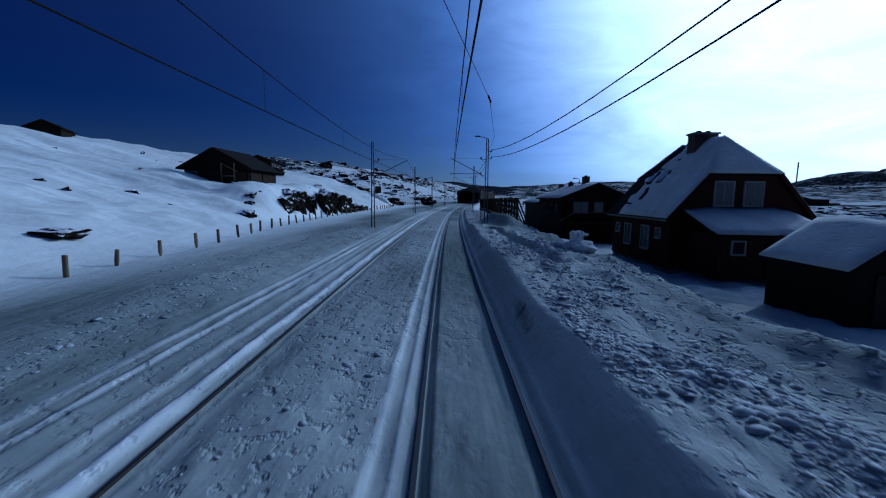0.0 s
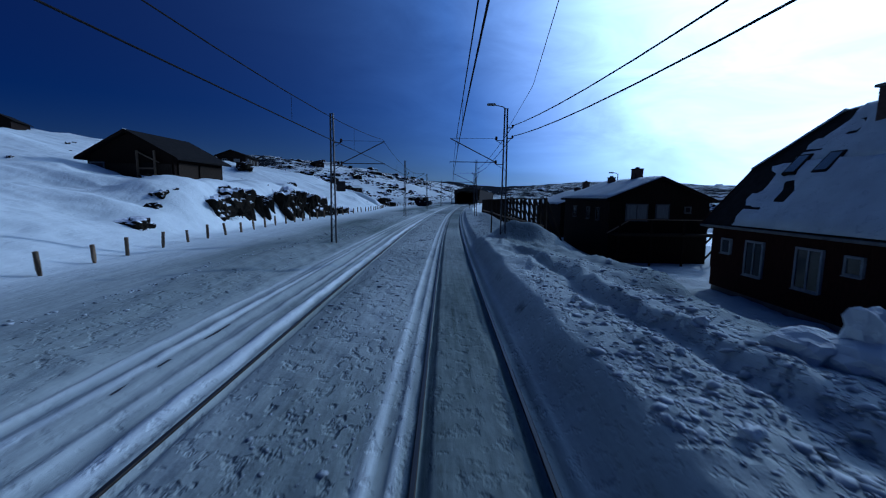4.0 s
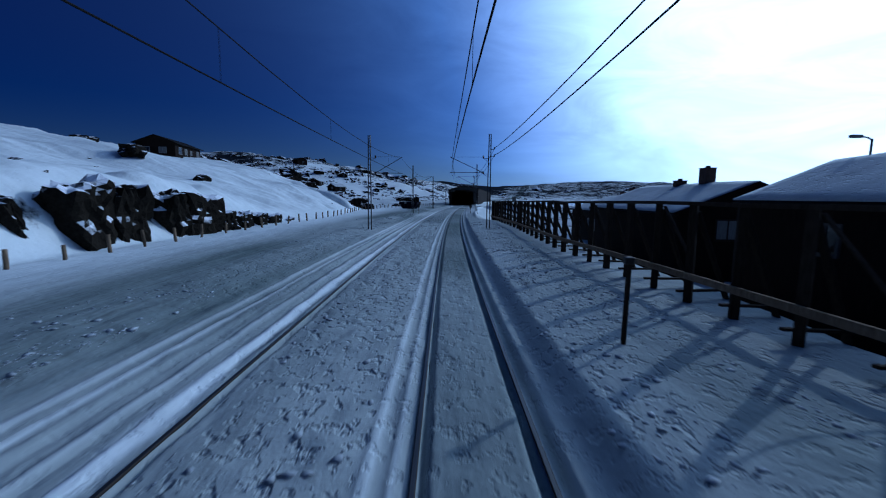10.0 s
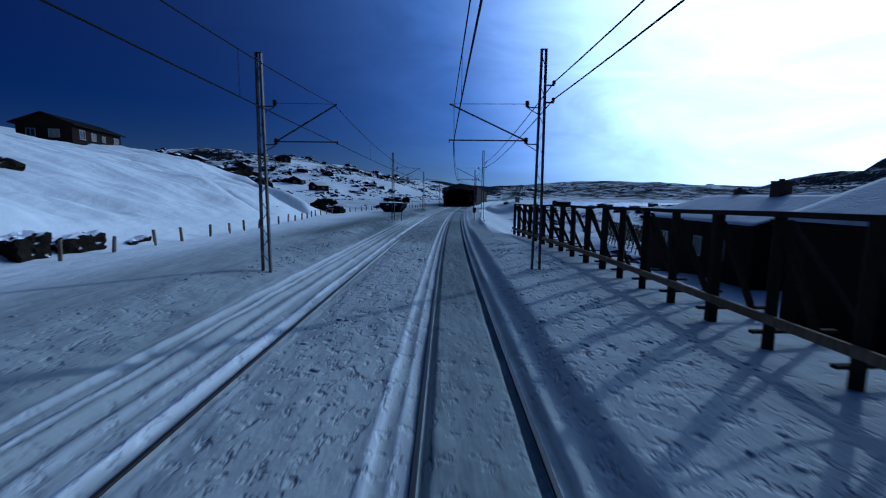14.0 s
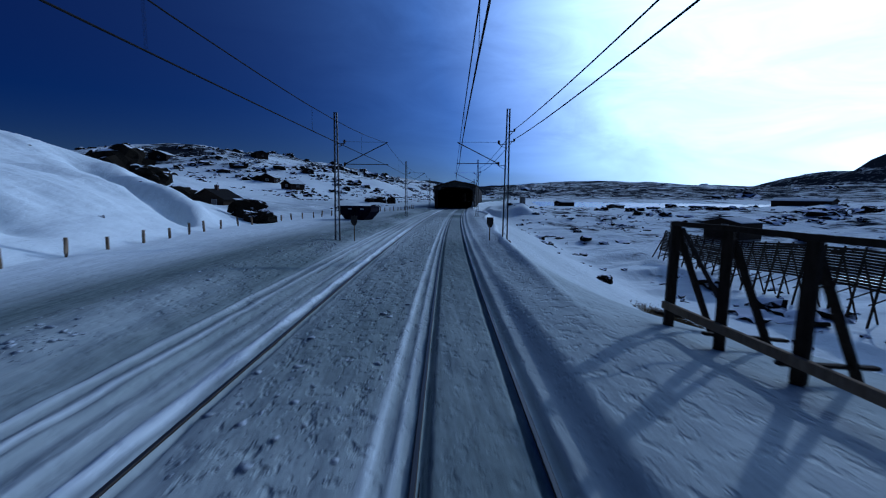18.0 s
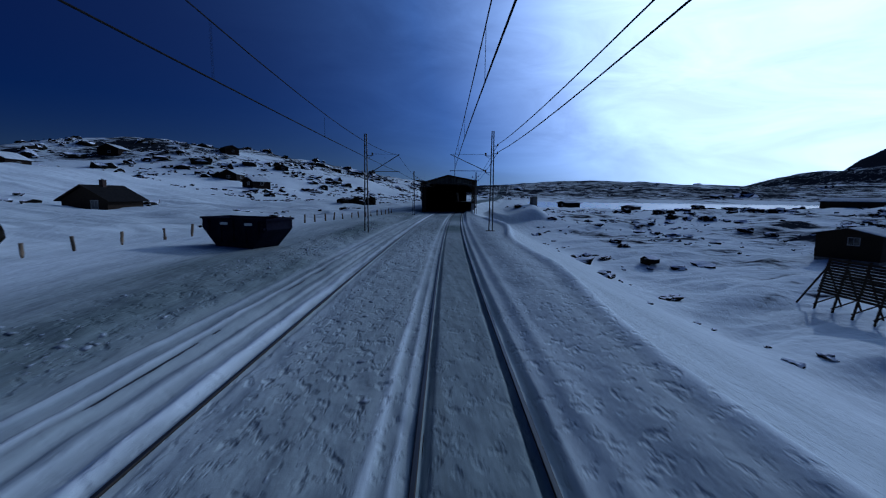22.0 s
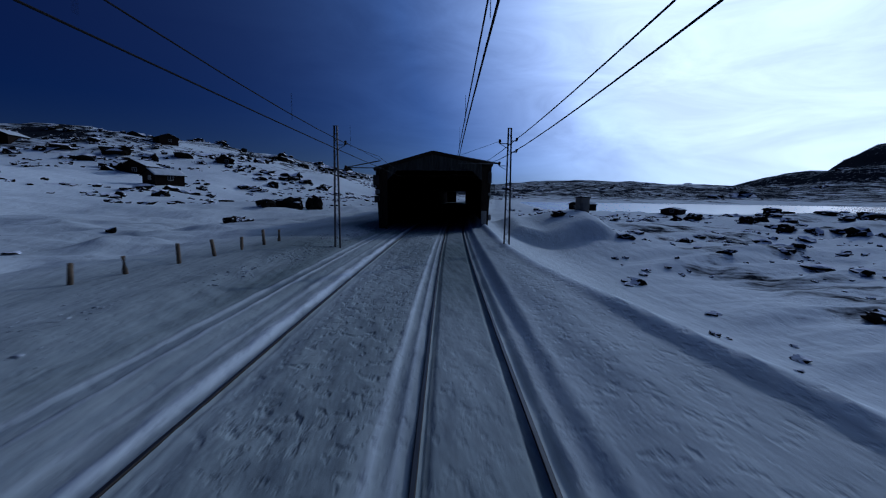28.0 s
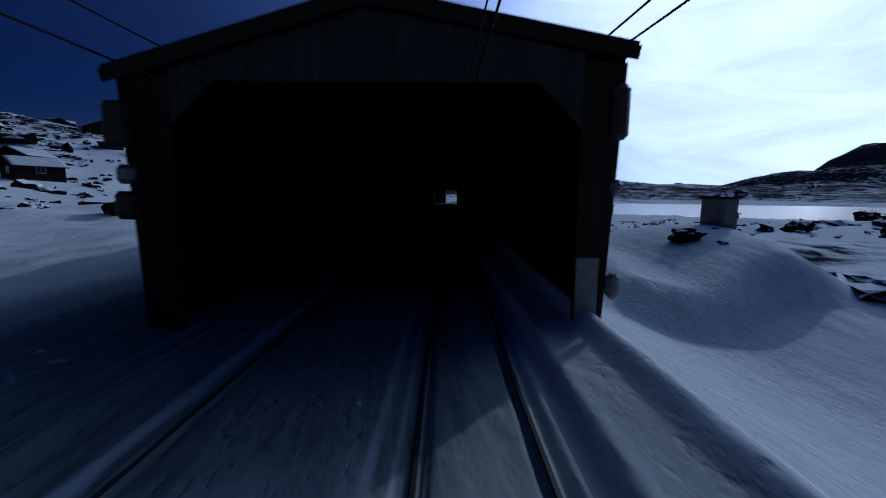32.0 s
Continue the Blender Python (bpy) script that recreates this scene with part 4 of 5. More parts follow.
def chimney(parent, x, y, z0, z1, w, d):
    ch = part("chimney", cube(x - w / 2, x + w / 2, y - d / 2, y + d / 2, z0, z1, 0.015), BRICK, parent, "dark brick chimney")
    part("chimney_cap", cube(x - w / 2 - 0.03, x + w / 2 + 0.03, y - d / 2 - 0.03, y + d / 2 + 0.03, z1, z1 + 0.06, 0.015), BRICK, ch)
    part("flue", lathe(bmesh.new(), [(0.15, 0), (0.14, 0.09), (0.15, 0.12)], (x, y, z1 + 0.06), 12), ROOF_TAR, ch)


def gable_house(name, m, W, L, base, eave, ridge, over, wall, label, snow=(0.16, 0.16), chimneys=(), windows=(), category="cabin", group="", bare=None, trim=WHITE_PAINT, roof=ROOF_TAR):
    """A house with its near gable at local y = 0, the ridge along y. Heights are above the rails."""
    h = thing(name, m, label, category, group)
    hw = W / 2
    for nm, a, b in (("side_wall", (-hw, L), (-hw, 0)), ("side_wall", (hw, 0), (hw, L))):
        x = a[0]
        bm = cube(x - 0.08, x + 0.08, 0.08, L - 0.08, base, eave)
        part(nm, bm, wall, h)
    for y, s in ((0, 1), (L, -1)):
        bm = bmesh.new()
        vs = [(-hw - 0.08, base), (hw + 0.08, base), (hw + 0.08, eave), (0, ridge - 0.05), (-hw - 0.08, eave)]
        f0 = [bm.verts.new((x, y, z)) for x, z in vs]
        f1 = [bm.verts.new((x, y + 0.12 * s, z)) for x, z in vs]
        bm.faces.new(f0)
        bm.faces.new(f1[::-1])
        for i in range(5):
            j = (i + 1) % 5
            bm.faces.new((f0[i], f1[i], f1[j], f0[j]))
        bmesh.ops.recalc_face_normals(bm, faces=bm.faces[:])
        part("gable_wall", bm, wall, h)
    k = (ridge - eave) / hw
    ex, ez = hw + over, eave - k * over
    oy = over * 0.8
    for sx in (-1, 1):
        bm = bmesh.new()
        c = [(sx * ex, -oy, ez + 0.14), (sx * ex, L + oy, ez + 0.14), (0, L + oy, ridge + 0.14), (0, -oy, ridge + 0.14)]
        slab(bm, c, 0.14, Vector((0, 0, 1)))
        bmesh.ops.recalc_face_normals(bm, faces=bm.faces[:])
        rf = part("roof_slope", bm, roof, h)
        if snow[0 if sx < 0 else 1] > 0:
            snow_sheet(h, c, snow[0 if sx < 0 else 1], int(abs(m.translation.x) * 3 + sx + 5), bare)
        for y in (-oy - 0.03, L + oy):
            part("bargeboard", stick((sx * (ex + 0.02), y + 0.015, ez + 0.05), (0, y + 0.015, ridge + 0.05), 0.03, 0.2), wall, h)
        part("gutter", rod([(sx * (ex + 0.04), -oy, ez + 0.02), (sx * (ex + 0.04), L + oy, ez + 0.02)], 0.05, 8), ROOF_TAR, h)
    for x, y, z1, w, d in chimneys:
        chimney(h, x, y, eave, z1, w, d)
    for wn_ in windows:
        face, u, z, w, hh, nx, ny, cur = wn_
        if face == "front":
            wm = pose(u, -0.04, z)
        elif face == "left":
            wm = pose(-hw - 0.12, u, z, 0, 0, -90)
        elif face == "right":
            wm = pose(hw + 0.12, u, z, 0, 0, 90)
        else:
            wm = pose(u, L + 0.04, z, 0, 0, 180)
        window(h, wm, w, hh, nx, ny, trim, cur)
    part("foundation", cube(-hw - 0.02, hw + 0.02, 0.02, L - 0.02, base - 1.0, base + 0.24), CONCRETE, h)
    return h


# the big house with half-hipped gables
def villa():
    W, L, base, eave, ridge = 7.7, 8.5, -1.1, 2.3, 6.75
    h = thing("villa", stand(25.1, 16.6, 0), "large dark red wooden house with a snowy half-hipped roof", "house")
    hw = W / 2
    k = (ridge - eave) / hw
    hip_z = 4.45
    hx = (ridge - hip_z) / k                     # half width of the hip's foot
    hy = 2.0
    for sx in (-1, 1):
        x = sx * hw
        bm = cube(x - 0.1, x + 0.1, 0.1, L - 0.1, base, eave)
        part("side_wall", bm, RED_WOOD, h)
    for y, s in ((0, 1), (L, -1)):
        bm = bmesh.new()
        vs = [(-hw - 0.1, base), (hw + 0.1, base), (hw + 0.1, eave), (hx, hip_z), (-hx, hip_z), (-hw - 0.1, eave)]
        f0 = [bm.verts.new((x, y, z)) for x, z in vs]
        f1 = [bm.verts.new((x, y + 0.14 * s, z)) for x, z in vs]
        bm.faces.new(f0)
        bm.faces.new(f1[::-1])
        for i in range(6):
            j = (i + 1) % 6
            bm.faces.new((f0[i], f1[i], f1[j], f0[j]))
        bmesh.ops.recalc_face_normals(bm, faces=bm.faces[:])
        part("gable_wall", bm, RED_WOOD, h)
    ov = 0.45
    ex, ez = hw + ov, eave - k * ov
    oy = 0.4
    lift = Vector((0, 0, 0.13))
    r0, r1 = Vector((0, hy, ridge)) + lift, Vector((0, L - hy, ridge)) + lift
    for sx in (-1, 1):
        e0, e1 = Vector((sx * ex, -oy, ez)) + lift, Vector((sx * ex, L + oy, ez)) + lift
        g0, g1 = Vector((sx * hx, -oy, hip_z)) + lift, Vector((sx * hx, L + oy, hip_z)) + lift
        bm = bmesh.new()
        slab(bm, [e0, e1, g1, r1, r0, g0], 0.16, Vector((0, 0, 1)))
        bmesh.ops.recalc_face_normals(bm, faces=bm.faces[:])
        part("roof_slope", bm, ROOF_TAR, h)
        if sx < 0:
            def worn(u, v):
                d = (u - 0.62) * 2.2 + 0.5 * float(fbm(np.array([u * 5.0]), np.array([v * 4.0]), 5, 3)[0]) - 0.3 * abs(v - 0.45)
                return 1.0 if d < 0.05 else max(-1.0, 1 - (d - 0.05) * 9)
        else:
            worn = None
        # lower part to the hip's foot, and the upper part that narrows to the ridge
        snow_sheet(h, [e0, e1, g1, g0], 0.13, 11, worn)
        snow_sheet(h, [g0, g1, r1, r0], 0.13, 12, worn)
        for y in (-oy - 0.03, L + oy):
            part("bargeboard", stick((sx * (ex + 0.02), y + 0.015, ez), (sx * hx, y + 0.015, hip_z), 0.03, 0.22), RED_WOOD, h)
        part("gutter", rod([(sx * (ex + 0.05), -oy, ez), (sx * (ex + 0.05), L + oy, ez)], 0.06, 8), CONCRETE if sx < 0 else ROOF_TAR, h, "pale gutter")
    for y, rr in ((-oy, r0), (L + oy, r1)):
        a, b = Vector((-hx - 0.15, y, hip_z - 0.05)) + lift, Vector((hx + 0.15, y, hip_z - 0.05)) + lift
        bm = bmesh.new()
        slab(bm, [a, b, rr], 0.14, Vector((0, 0, 1)))
        bmesh.ops.recalc_face_normals(bm, faces=bm.faces[:])
        part("hip_slope", bm, ROOF_TAR, h)
        snow_sheet(h, [a, b, rr + Vector((0.1, 0, 0)), rr - Vector((0.1, 0, 0))], 0.12, 14)
    ch = part("chimney", cube(-0.95, 0.55, 3.4, 4.3, 5.6, 7.25, 0.02), BRICK, h, "wide dark brick chimney")
    part("chimney_cap", cube(-1.05, 0.65, 3.3, 4.4, 7.25, 7.36, 0.02), CONCRETE, ch)
    for x in (-0.5, 0.1):
        part("flue", lathe(bmesh.new(), [(0.17, 0), (0.15, 0.14)], (x, 3.85, 7.36), 12), ROOF_TAR, ch)
    for u in (-0.95, 0.75):
        window(h, pose(u, -0.05, 3.38), 1.0, 1.3, 2, 1, curtain=True)
    for u, z, w, hh, nx in ((7.4, 0.9, 0.5, 0.55, 1), (5.6, 0.55, 0.9, 1.35, 2), (2.9, 0.55, 1.0, 1.4, 2), (1.2, 0.95, 0.5, 0.5, 1)):
        window(h, pose(-hw - 0.15, u, z, 0, 0, -90), w, hh, nx, 1)
    # roof lights
    for y in (4.6, 6.1):
        a = Vector((-2.2, y, eave + k * (hw - 2.2) + 0.33))
        q = (Matrix.Translation(a) @ pose(0, 0, 0, 0, -math.degrees(math.atan(k)), 0))
        rl = part("roof_light", cube(-0.55, 0.55, -0.35, 0.35, -0.12, 0.05, 0.02), ROOF_TAR, h, "dark roof light", q)
        part("pane", cube(-0.45, 0.45, -0.26, 0.26, 0.052, 0.06), PANE, rl)
    # porch
    for x in (-2.9, 2.6):
        part("porch_side", cube(x - 0.06, x + 0.06, -3.0, -0.05, base, 1.25), RED_WOOD, h)
    part("porch_front", cube(-2.9, 2.6, -3.06, -2.94, base, 1.15), RED_WOOD, h)
    bm = bmesh.new()
    c = [(-3.2, -3.4, 1.28), (2.9, -3.4, 1.28), (2.9, -0.04, 2.42), (-3.2, -0.04, 2.42)]
    slab(bm, c, 0.12)
    part("porch_roof", bm, ROOF_TAR, h)
    snow_sheet(h, c, 0.15, 19)
    for u in (-1.9, 1.4):
        window(h, pose(u, -3.1, 0.55), 0.6, 0.6, 1, 1)
    part("porch_door", cube(-0.5, 0.45, -3.11, -3.062, base + 0.25, 1.0, 0.01), DARK_WOOD, h, "dark boarded door")
    part("foundation", cube(-hw, hw, 0.0, L, base - 1.0, base + 0.38), CONCRETE, h)
    return h


villa()
garage = gable_house("garage", stand(14.4, 15.5, 0), 4.0, 3.7, -1.6, 0.72, 2.1, 0.3, DARK_WOOD, "small dark outbuilding with a thick snow-covered roof", (0.2, 0.2), category="outbuilding")
part("garage_door", cube(-1.2, 1.2, -0.1, -0.05, -1.5, 0.5, 0.01), TAR_WOOD, garage, "wide dark garage door")
cab = gable_house("lodge", stand(42.3, 14.1, 0), 6.6, 11.5, -1.6, 3.02, 4.38, 0.35, DARK_WOOD, "long brown wooden lodge with snow on its low roof", (0.10, 0.10),
                  [(0.0, 3.9, 5.25, 0.62, 0.75), (-0.6, 7.5, 4.75, 0.5, 0.5)],
                  [("front", -1.55, 2.1, 1.35, 1.0, 2, 1, True), ("front", 0.2, 2.15, 0.8, 0.9, 1, 1, True), ("front", 1.9, 2.3, 0.3, 0.3, 1, 1, False), ("left", 2.2, 1.9, 0.6, 0.8, 2, 1, False), ("left", 4.4, 1.9, 0.6, 0.8, 2, 1, False), ("left", 8.0, 1.9, 0.8, 0.8, 2, 1, False)], group="lodges by the line", trim=DULL_PAINT)
# deck and stair rail along its gable, and the balcony towards the lake
part("deck", cube(-3.3, 3.3, -1.3, -0.06, 0.55, 0.7), TAR_WOOD, cab, "dark plank deck")
for x in (-3.1, -1.0, 1.1, 3.1):
    part("deck_post", cube(x - 0.06, x + 0.06, -1.28, -1.16, -1.9, 1.62), DARK_WOOD, cab)
part("handrail", stick((-2.4, -1.22, 1.66), (3.4, -1.22, 1.66), 0.1, 0.06), GREY_WOOD, cab, "pale timber handrail")
part("stair_rail", stick((-2.4, -1.22, 1.66), (-3.9, -1.22, 0.75), 0.1, 0.06), GREY_WOOD, cab, "pale sloping handrail")
part("balcony_floor", cube(3.4, 5.9, 0.2, 3.4, 1.2, 1.35), TAR_WOOD, cab)
for x, y in ((5.8, 0.3), (5.8, 1.8), (5.8, 3.3), (4.6, 0.3), (4.6, 3.3), (3.6, 0.3)):
    part("balcony_post", cube(x - 0.05, x + 0.05, y - 0.05, y + 0.05, 1.35, 2.25), TAR_WOOD, cab)
for z in (1.6, 1.85, 2.1, 2.28):
    bm = stick((3.5, 0.3, z), (5.85, 0.3, z), 0.04, 0.09)
    bar(bm, (5.8, 0.3, z), (5.8, 3.3, z), 0.04, 0.09)
    part("balcony_rail", bm, TAR_WOOD, cab)
for y in (0.4, 1.8, 3.2):
    part("balcony_brace", stick((5.6, y, 1.2), (3.42, y, -1.3), 0.1), TAR_WOOD, cab)
    part("balcony_joist", stick((3.4, y, 1.12), (5.9, y, 1.12), 0.1), TAR_WOOD, cab)
gable_house("lodge", stand(61.0, 15.9, 0), 7.6, 13.0, -2.2, 2.35, 3.85, 0.45, DARK_WOOD, "long brown wooden lodge with thin wind-blown snow on the roof", (0.07, 0.10),
            [(0.1, 4.4, 4.95, 0.65, 0.75), (-0.2, 7.0, 4.25, 0.7, 0.5)], [("front", -1.2, 1.4, 1.2, 1.0, 2, 1, True)], group="lodges by the line", trim=TAR_WOOD)
gable_house("lodge", stand(79.6, 19.2, 0), 9.0, 11.5, -3.4, 1.75, 3.15, 0.4, DARK_WOOD, "brown wooden lodge with a low snow-streaked roof", (0.06, 0.09),
            [(-0.1, 4.5, 4.1, 0.7, 0.8), (0.4, 8.8, 3.7, 0.5, 0.5)], [("left", 2.5, 0.3, 0.7, 1.0, 1, 1, True), ("left", 4.6, 0.3, 0.7, 1.0, 1, 1, True), ("left", 8.5, 0.3, 0.8, 1.0, 2, 1, False), ("front", -1.5, 0.6, 1.2, 1.0, 2, 1, False)], group="lodges by the line")

# up on the slope
barn = gable_house("barn_cabin", stand(49.2, -27.7, 0), 7.4, 7.6, 3.2, 6.2, 8.2, 0.7, DARK_WOOD, "dark timber cabin with an open porch on the slope", (0, 0), (), [("front", -2.9, 5.0, 1.1, 1.1, 1, 1, False)])
for x0, x1 in ((-2.2, 0.6), (2.3, 3.6)):
    part("shutter_panel", cube(x0, x1, -0.12, -0.05, 3.6, 5.5, 0.01), TAR_WOOD, barn, "weathered boarded shutter")
for y0, y1 in ((0.4, 3.2), (3.5, 7.2)):
    part("shutter_panel", cube(3.83, 3.9, y0, y1, 3.6, 5.6, 0.01), TAR_WOOD, barn, "weathered boarded shutter")
for x in (0.75, 2.25):
    part("porch_post", cube(x - 0.07, x + 0.07, -0.3, -0.16, 3.4, 6.6), GREY_WOOD, barn, "pale porch post")
part("porch_rail", stick((0.75, -0.23, 5.1), (2.25, -0.23, 5.1), 0.08, 0.14), GREY_WOOD, barn)
part("porch_brace", stick((0.75, -0.23, 6.5), (2.6, -0.23, 5.6), 0.1, 0.1), GREY_WOOD, barn)
# no real recess: a black sheet on the wall stands for its shade
part("porch_opening", cube(0.85, 2.15, -0.09, -0.05, 3.5, 5.6), ROOF_TAR, barn, "dark panel standing for the shaded porch recess")
snow_sheet(barn, [(-2.9, -0.5, 6.73), (-2.9, 0.0, 6.73), (-0.1, 0.05, 8.33), (-0.1, -0.5, 8.33)], 0.08, 3)
gable_house("hill_cabin", stand(116.8, -57.6, 0, 14), 6.6, 12.8, 9.8, 12.6, 13.9, 0.6, DARK_WOOD, "brown timber cabin with white-framed windows on a snowy knoll", (0, 0), (),
            [("right", 2.2, 11.3, 1.2, 1.2, 2, 1, False), ("right", 5.0, 11.3, 1.1, 1.0, 2, 1, True), ("right", 7.6, 11.3, 0.8, 0.8, 2, 1, True), ("right", 11.2, 11.3, 1.3, 1.1, 2, 1, True), ("front", 1.2, 11.2, 1.2, 1.0, 2, 1, True), ("front", -1.6, 11.2, 1.0, 1.0, 2, 1, False)], group="hill cabins")
hz0 = site(118, -124).z
gable_house("hill_cabin", stand(118, -124, 0, 30), 8, 12, hz0 - 0.6, hz0 + 2.6, hz0 + 4.6, 0.7, DARK_WOOD, "dark cabin on the skyline of the snowy hill", (0, 0), group="hill cabins")
hut = gable_house("stone_hut", stand(163.5, -49.6, 0, -6), 7.0, 5.6, -0.6, 2.1, 3.9, 0.6, TAR_WOOD, "dark weathered cabin with a chimney on the flat snow", (0.0, 0.0), [(0.3, 2.6, 4.7, 0.6, 0.6)], [("front", 1.6, 1.4, 1.0, 1.0, 2, 1, True)])
part("deck", cube(-0.5, 3.4, -2.2, -0.1, 0.15, 0.3), TAR_WOOD, hut, "low snowy deck")
for s, o, w, l, hh, tn in ((212, -121, 7, 9, 4.4, 15), (309, -182, 9, 12, 5.0, 20), (252, -78, 6, 7, 3.6, -25), (270, -97, 7, 8, 4.2, 10), (352, -148, 8, 8, 4.5, 60), (322, -103, 6, 8, 3.2, 35)):
    z0 = site(s, o).z
    gable_house("hill_cabin", pose(*site(s, o).xy, 0, 0, 0, math.degrees(heading(s)) + tn), w, l, z0 - 0.8, z0 + hh * 0.6, z0 + hh, 0.5, DARK_WOOD, "small dark cabin among boulders on the hillside", (0.0, 0.12), (), [("front", 0.5, z0 + 1.4, 1.2, 1.0, 2, 1, False), ("right", l / 2, z0 + 1.4, 1.2, 1.0, 2, 1, False)], group="hill cabins")

# out on the plain
lz = site(250, 112).z
p0 = spot(258, 112)
gable_house("long_barn", pose(p0.x, p0.y, 0, 0, 0, math.degrees(heading(250)) - 138), 7, 17, lz - 1.0, 2.9, 3.9, 0.4, TAR_WOOD, "long low dark building by the lake", (0.03, 0.03), (), category="barn")
for s, o, w, l, hh, tn in ((161, 47, 6, 7, 2.6, -60), (232, 158, 9, 10, 4.2, -70), (300, 205, 8, 12, 4.5, -60), (285, 60, 5, 6, 2.0, -40), (330, 40, 6, 9, 3.0, -60)):
    q = site(s, o)
    zb = -2.9 if s == 161 else max(q.z, -1.6)
    gable_house("lake_cabin", pose(q.x, q.y, 0, 0, 0, math.degrees(heading(s)) + tn), w, l, zb - 1.0, zb + hh * 0.72, zb + hh, 0.4, TAR_WOOD, "small dark cabin with a snow-dusted roof on the plain", (0.12, 0.08), (), [("front", 0.6, zb + 1.2, 1.0, 0.8, 2, 1, False)], group="lake cabins")
for s, o, w, l, hh, tn in ((95, 150, 9, 14, 5, -80), (120, 185, 8, 12, 5, -70), (80, 190, 10, 13, 5.5, -80), (150, 215, 9, 12, 5, -60), (60, 170, 8, 12, 4.5, -75)):
    q = site(s, o)
    gable_house("shore_house", pose(q.x, q.y, 0, 0, 0, tn), w, l, q.z - 1.0, q.z + hh * 0.6, q.z + hh, 0.5, TAR_WOOD, "dark house across the frozen bay", (0.15, 0.15), (), [("front", 0.6, q.z + 1.6, 1.4, 1.0, 2, 1, False)], "house", group="houses across the bay")

# pale hut on the drift by the portal
q = site(207.6, 16.2)
hf = thing("relay_hut", stand(207.6, 16.4, 0, 10), "pale grey concrete relay hut on a snowdrift", "hut")
part("body", cube(-0.62, 0.62, -0.85, 0.85, q.z - 1.6, 3.1, 0.08), CONCRETE, hf)
part("roof_slab", cube(-0.7, 0.7, -0.95, 0.95, 3.1, 3.2, 0.03), ROOF_TAR, hf, "thin dark roof slab")
part("door", cube(-0.36, 0.36, -0.89, -0.854, q.z + 0.1, 2.8, 0.01), LAMP_GREY, hf, "grey steel door")

# ---- fences, container, signs ----
def post_mesh(seed):
    rnd = random.Random(seed)
    bm = bmesh.new()
    r = 0.085
    tube(bm, [(0, 0, -0.5), (rnd.uniform(-0.01, 0.01), 0, 0.2), (rnd.uniform(-0.02, 0.02), rnd.uniform(-0.02, 0.02), 0.75)], r, 8, r * 0.9)
    return bm


rnd = random.Random(4)
first = None
s = -6.0
while s < 176:
    o = -float(post_line(np.array([s]))[0])
    z = float(height(np.array([s]), np.array([o]))[0])
    m = pose(*spot(s, o, z)[:], rnd.uniform(-5, 5), rnd.uniform(-5, 5), rnd.uniform(0, 360)) @ Matrix.Diagonal((1, 1, rnd.uniform(0.8, 1.15), 1))
    bm = post_mesh(int(s * 10))
    ob = part("fence_post", bm, GREY_WOOD, None, "", None, True)
    ob.matrix_world = m
    tagged(ob, "short weathered wooden fence post in the snow", "fence post", "old fence posts")
    s += rnd.uniform(2.1, 2.9) if s < 140 else rnd.uniform(1.7, 2.3)


def beam_at(name, parent, a, b, w, h, mat, label=""):
    return part(name, stick(a, b, w, h, 0.008), mat, parent, label)


# tall snow fence along the line
tall = thing("snow_fence", Matrix(), "long timber snow fence with posts, struts and rails", "snow fence", "snow fences")
FENCE = [92.1 - 1.72 * k for k in range(29, -1, -1)]
tops = []
for i, s in enumerate(FENCE):
    o = float(np.interp(s, [42, 50, 60, 75, 92], [6.35, 6.05, 5.5, 5.6, 4.75]))
    zg = float(height(np.array([s]), np.array([o]))[0])
    zt = float(np.interp(s, [42, 60, 75, 92], [3.0, 2.85, 2.72, 2.5])) + rnd.uniform(-0.03, 0.03)
    tops.append((s, o, zt, zg))
    w = Vector((rnd.uniform(-0.03, 0.03), rnd.uniform(-0.03, 0.03), 0))
    beam_at("post", tall, spot(s, o, zg - 0.5), spot(s, o, zt) + w, 0.19, 0.19, TAR_WOOD)
    of = o + 1.3
    zf = float(height(np.array([s + 0.5]), np.array([of]))[0])
    beam_at("strut", tall, spot(s + 0.04, o + 0.1, zt - 0.25), spot(s + 0.3, of, zf - 0.2), 0.13, 0.1, TAR_WOOD)
    beam_at("tie", tall, spot(s + 0.12, o - 0.25, zg + 0.28), spot(s + 0.3, of + 0.2, zf + 0.25), 0.12, 0.06, TAR_WOOD)
for i, ((s0, o0, z0, g0), (s1, o1, z1, g1)) in enumerate(zip(tops, tops[1:])):
    beam_at("top_rail", tall, spot(s0 - 0.05, o0 - 0.1, z0 - 0.04), spot(s1 - 0.02, o1 - 0.1, z1 - 0.04), 0.05, 0.1, TAR_WOOD)
    if i % 3 == 1:
        beam_at("cross_brace", tall, spot(s0 + 0.06, o0 + 0.13, z0 - 1.7), spot(s1 - 0.06, o1 + 0.13, z1 - 0.15), 0.09, 0.05, TAR_WOOD)
    za, zb = np.interp([s0, s1], [42, 55, 65, 92], [1.04, 1.0, 0.9, 0.62])
    beam_at("lower_rail", tall, spot(s0 - 0.05, o0 - 0.15, za), spot(s1 - 0.02, o1 - 0.15, zb), 0.09, 0.17, GREY_WOOD, "pale weathered lower rail")

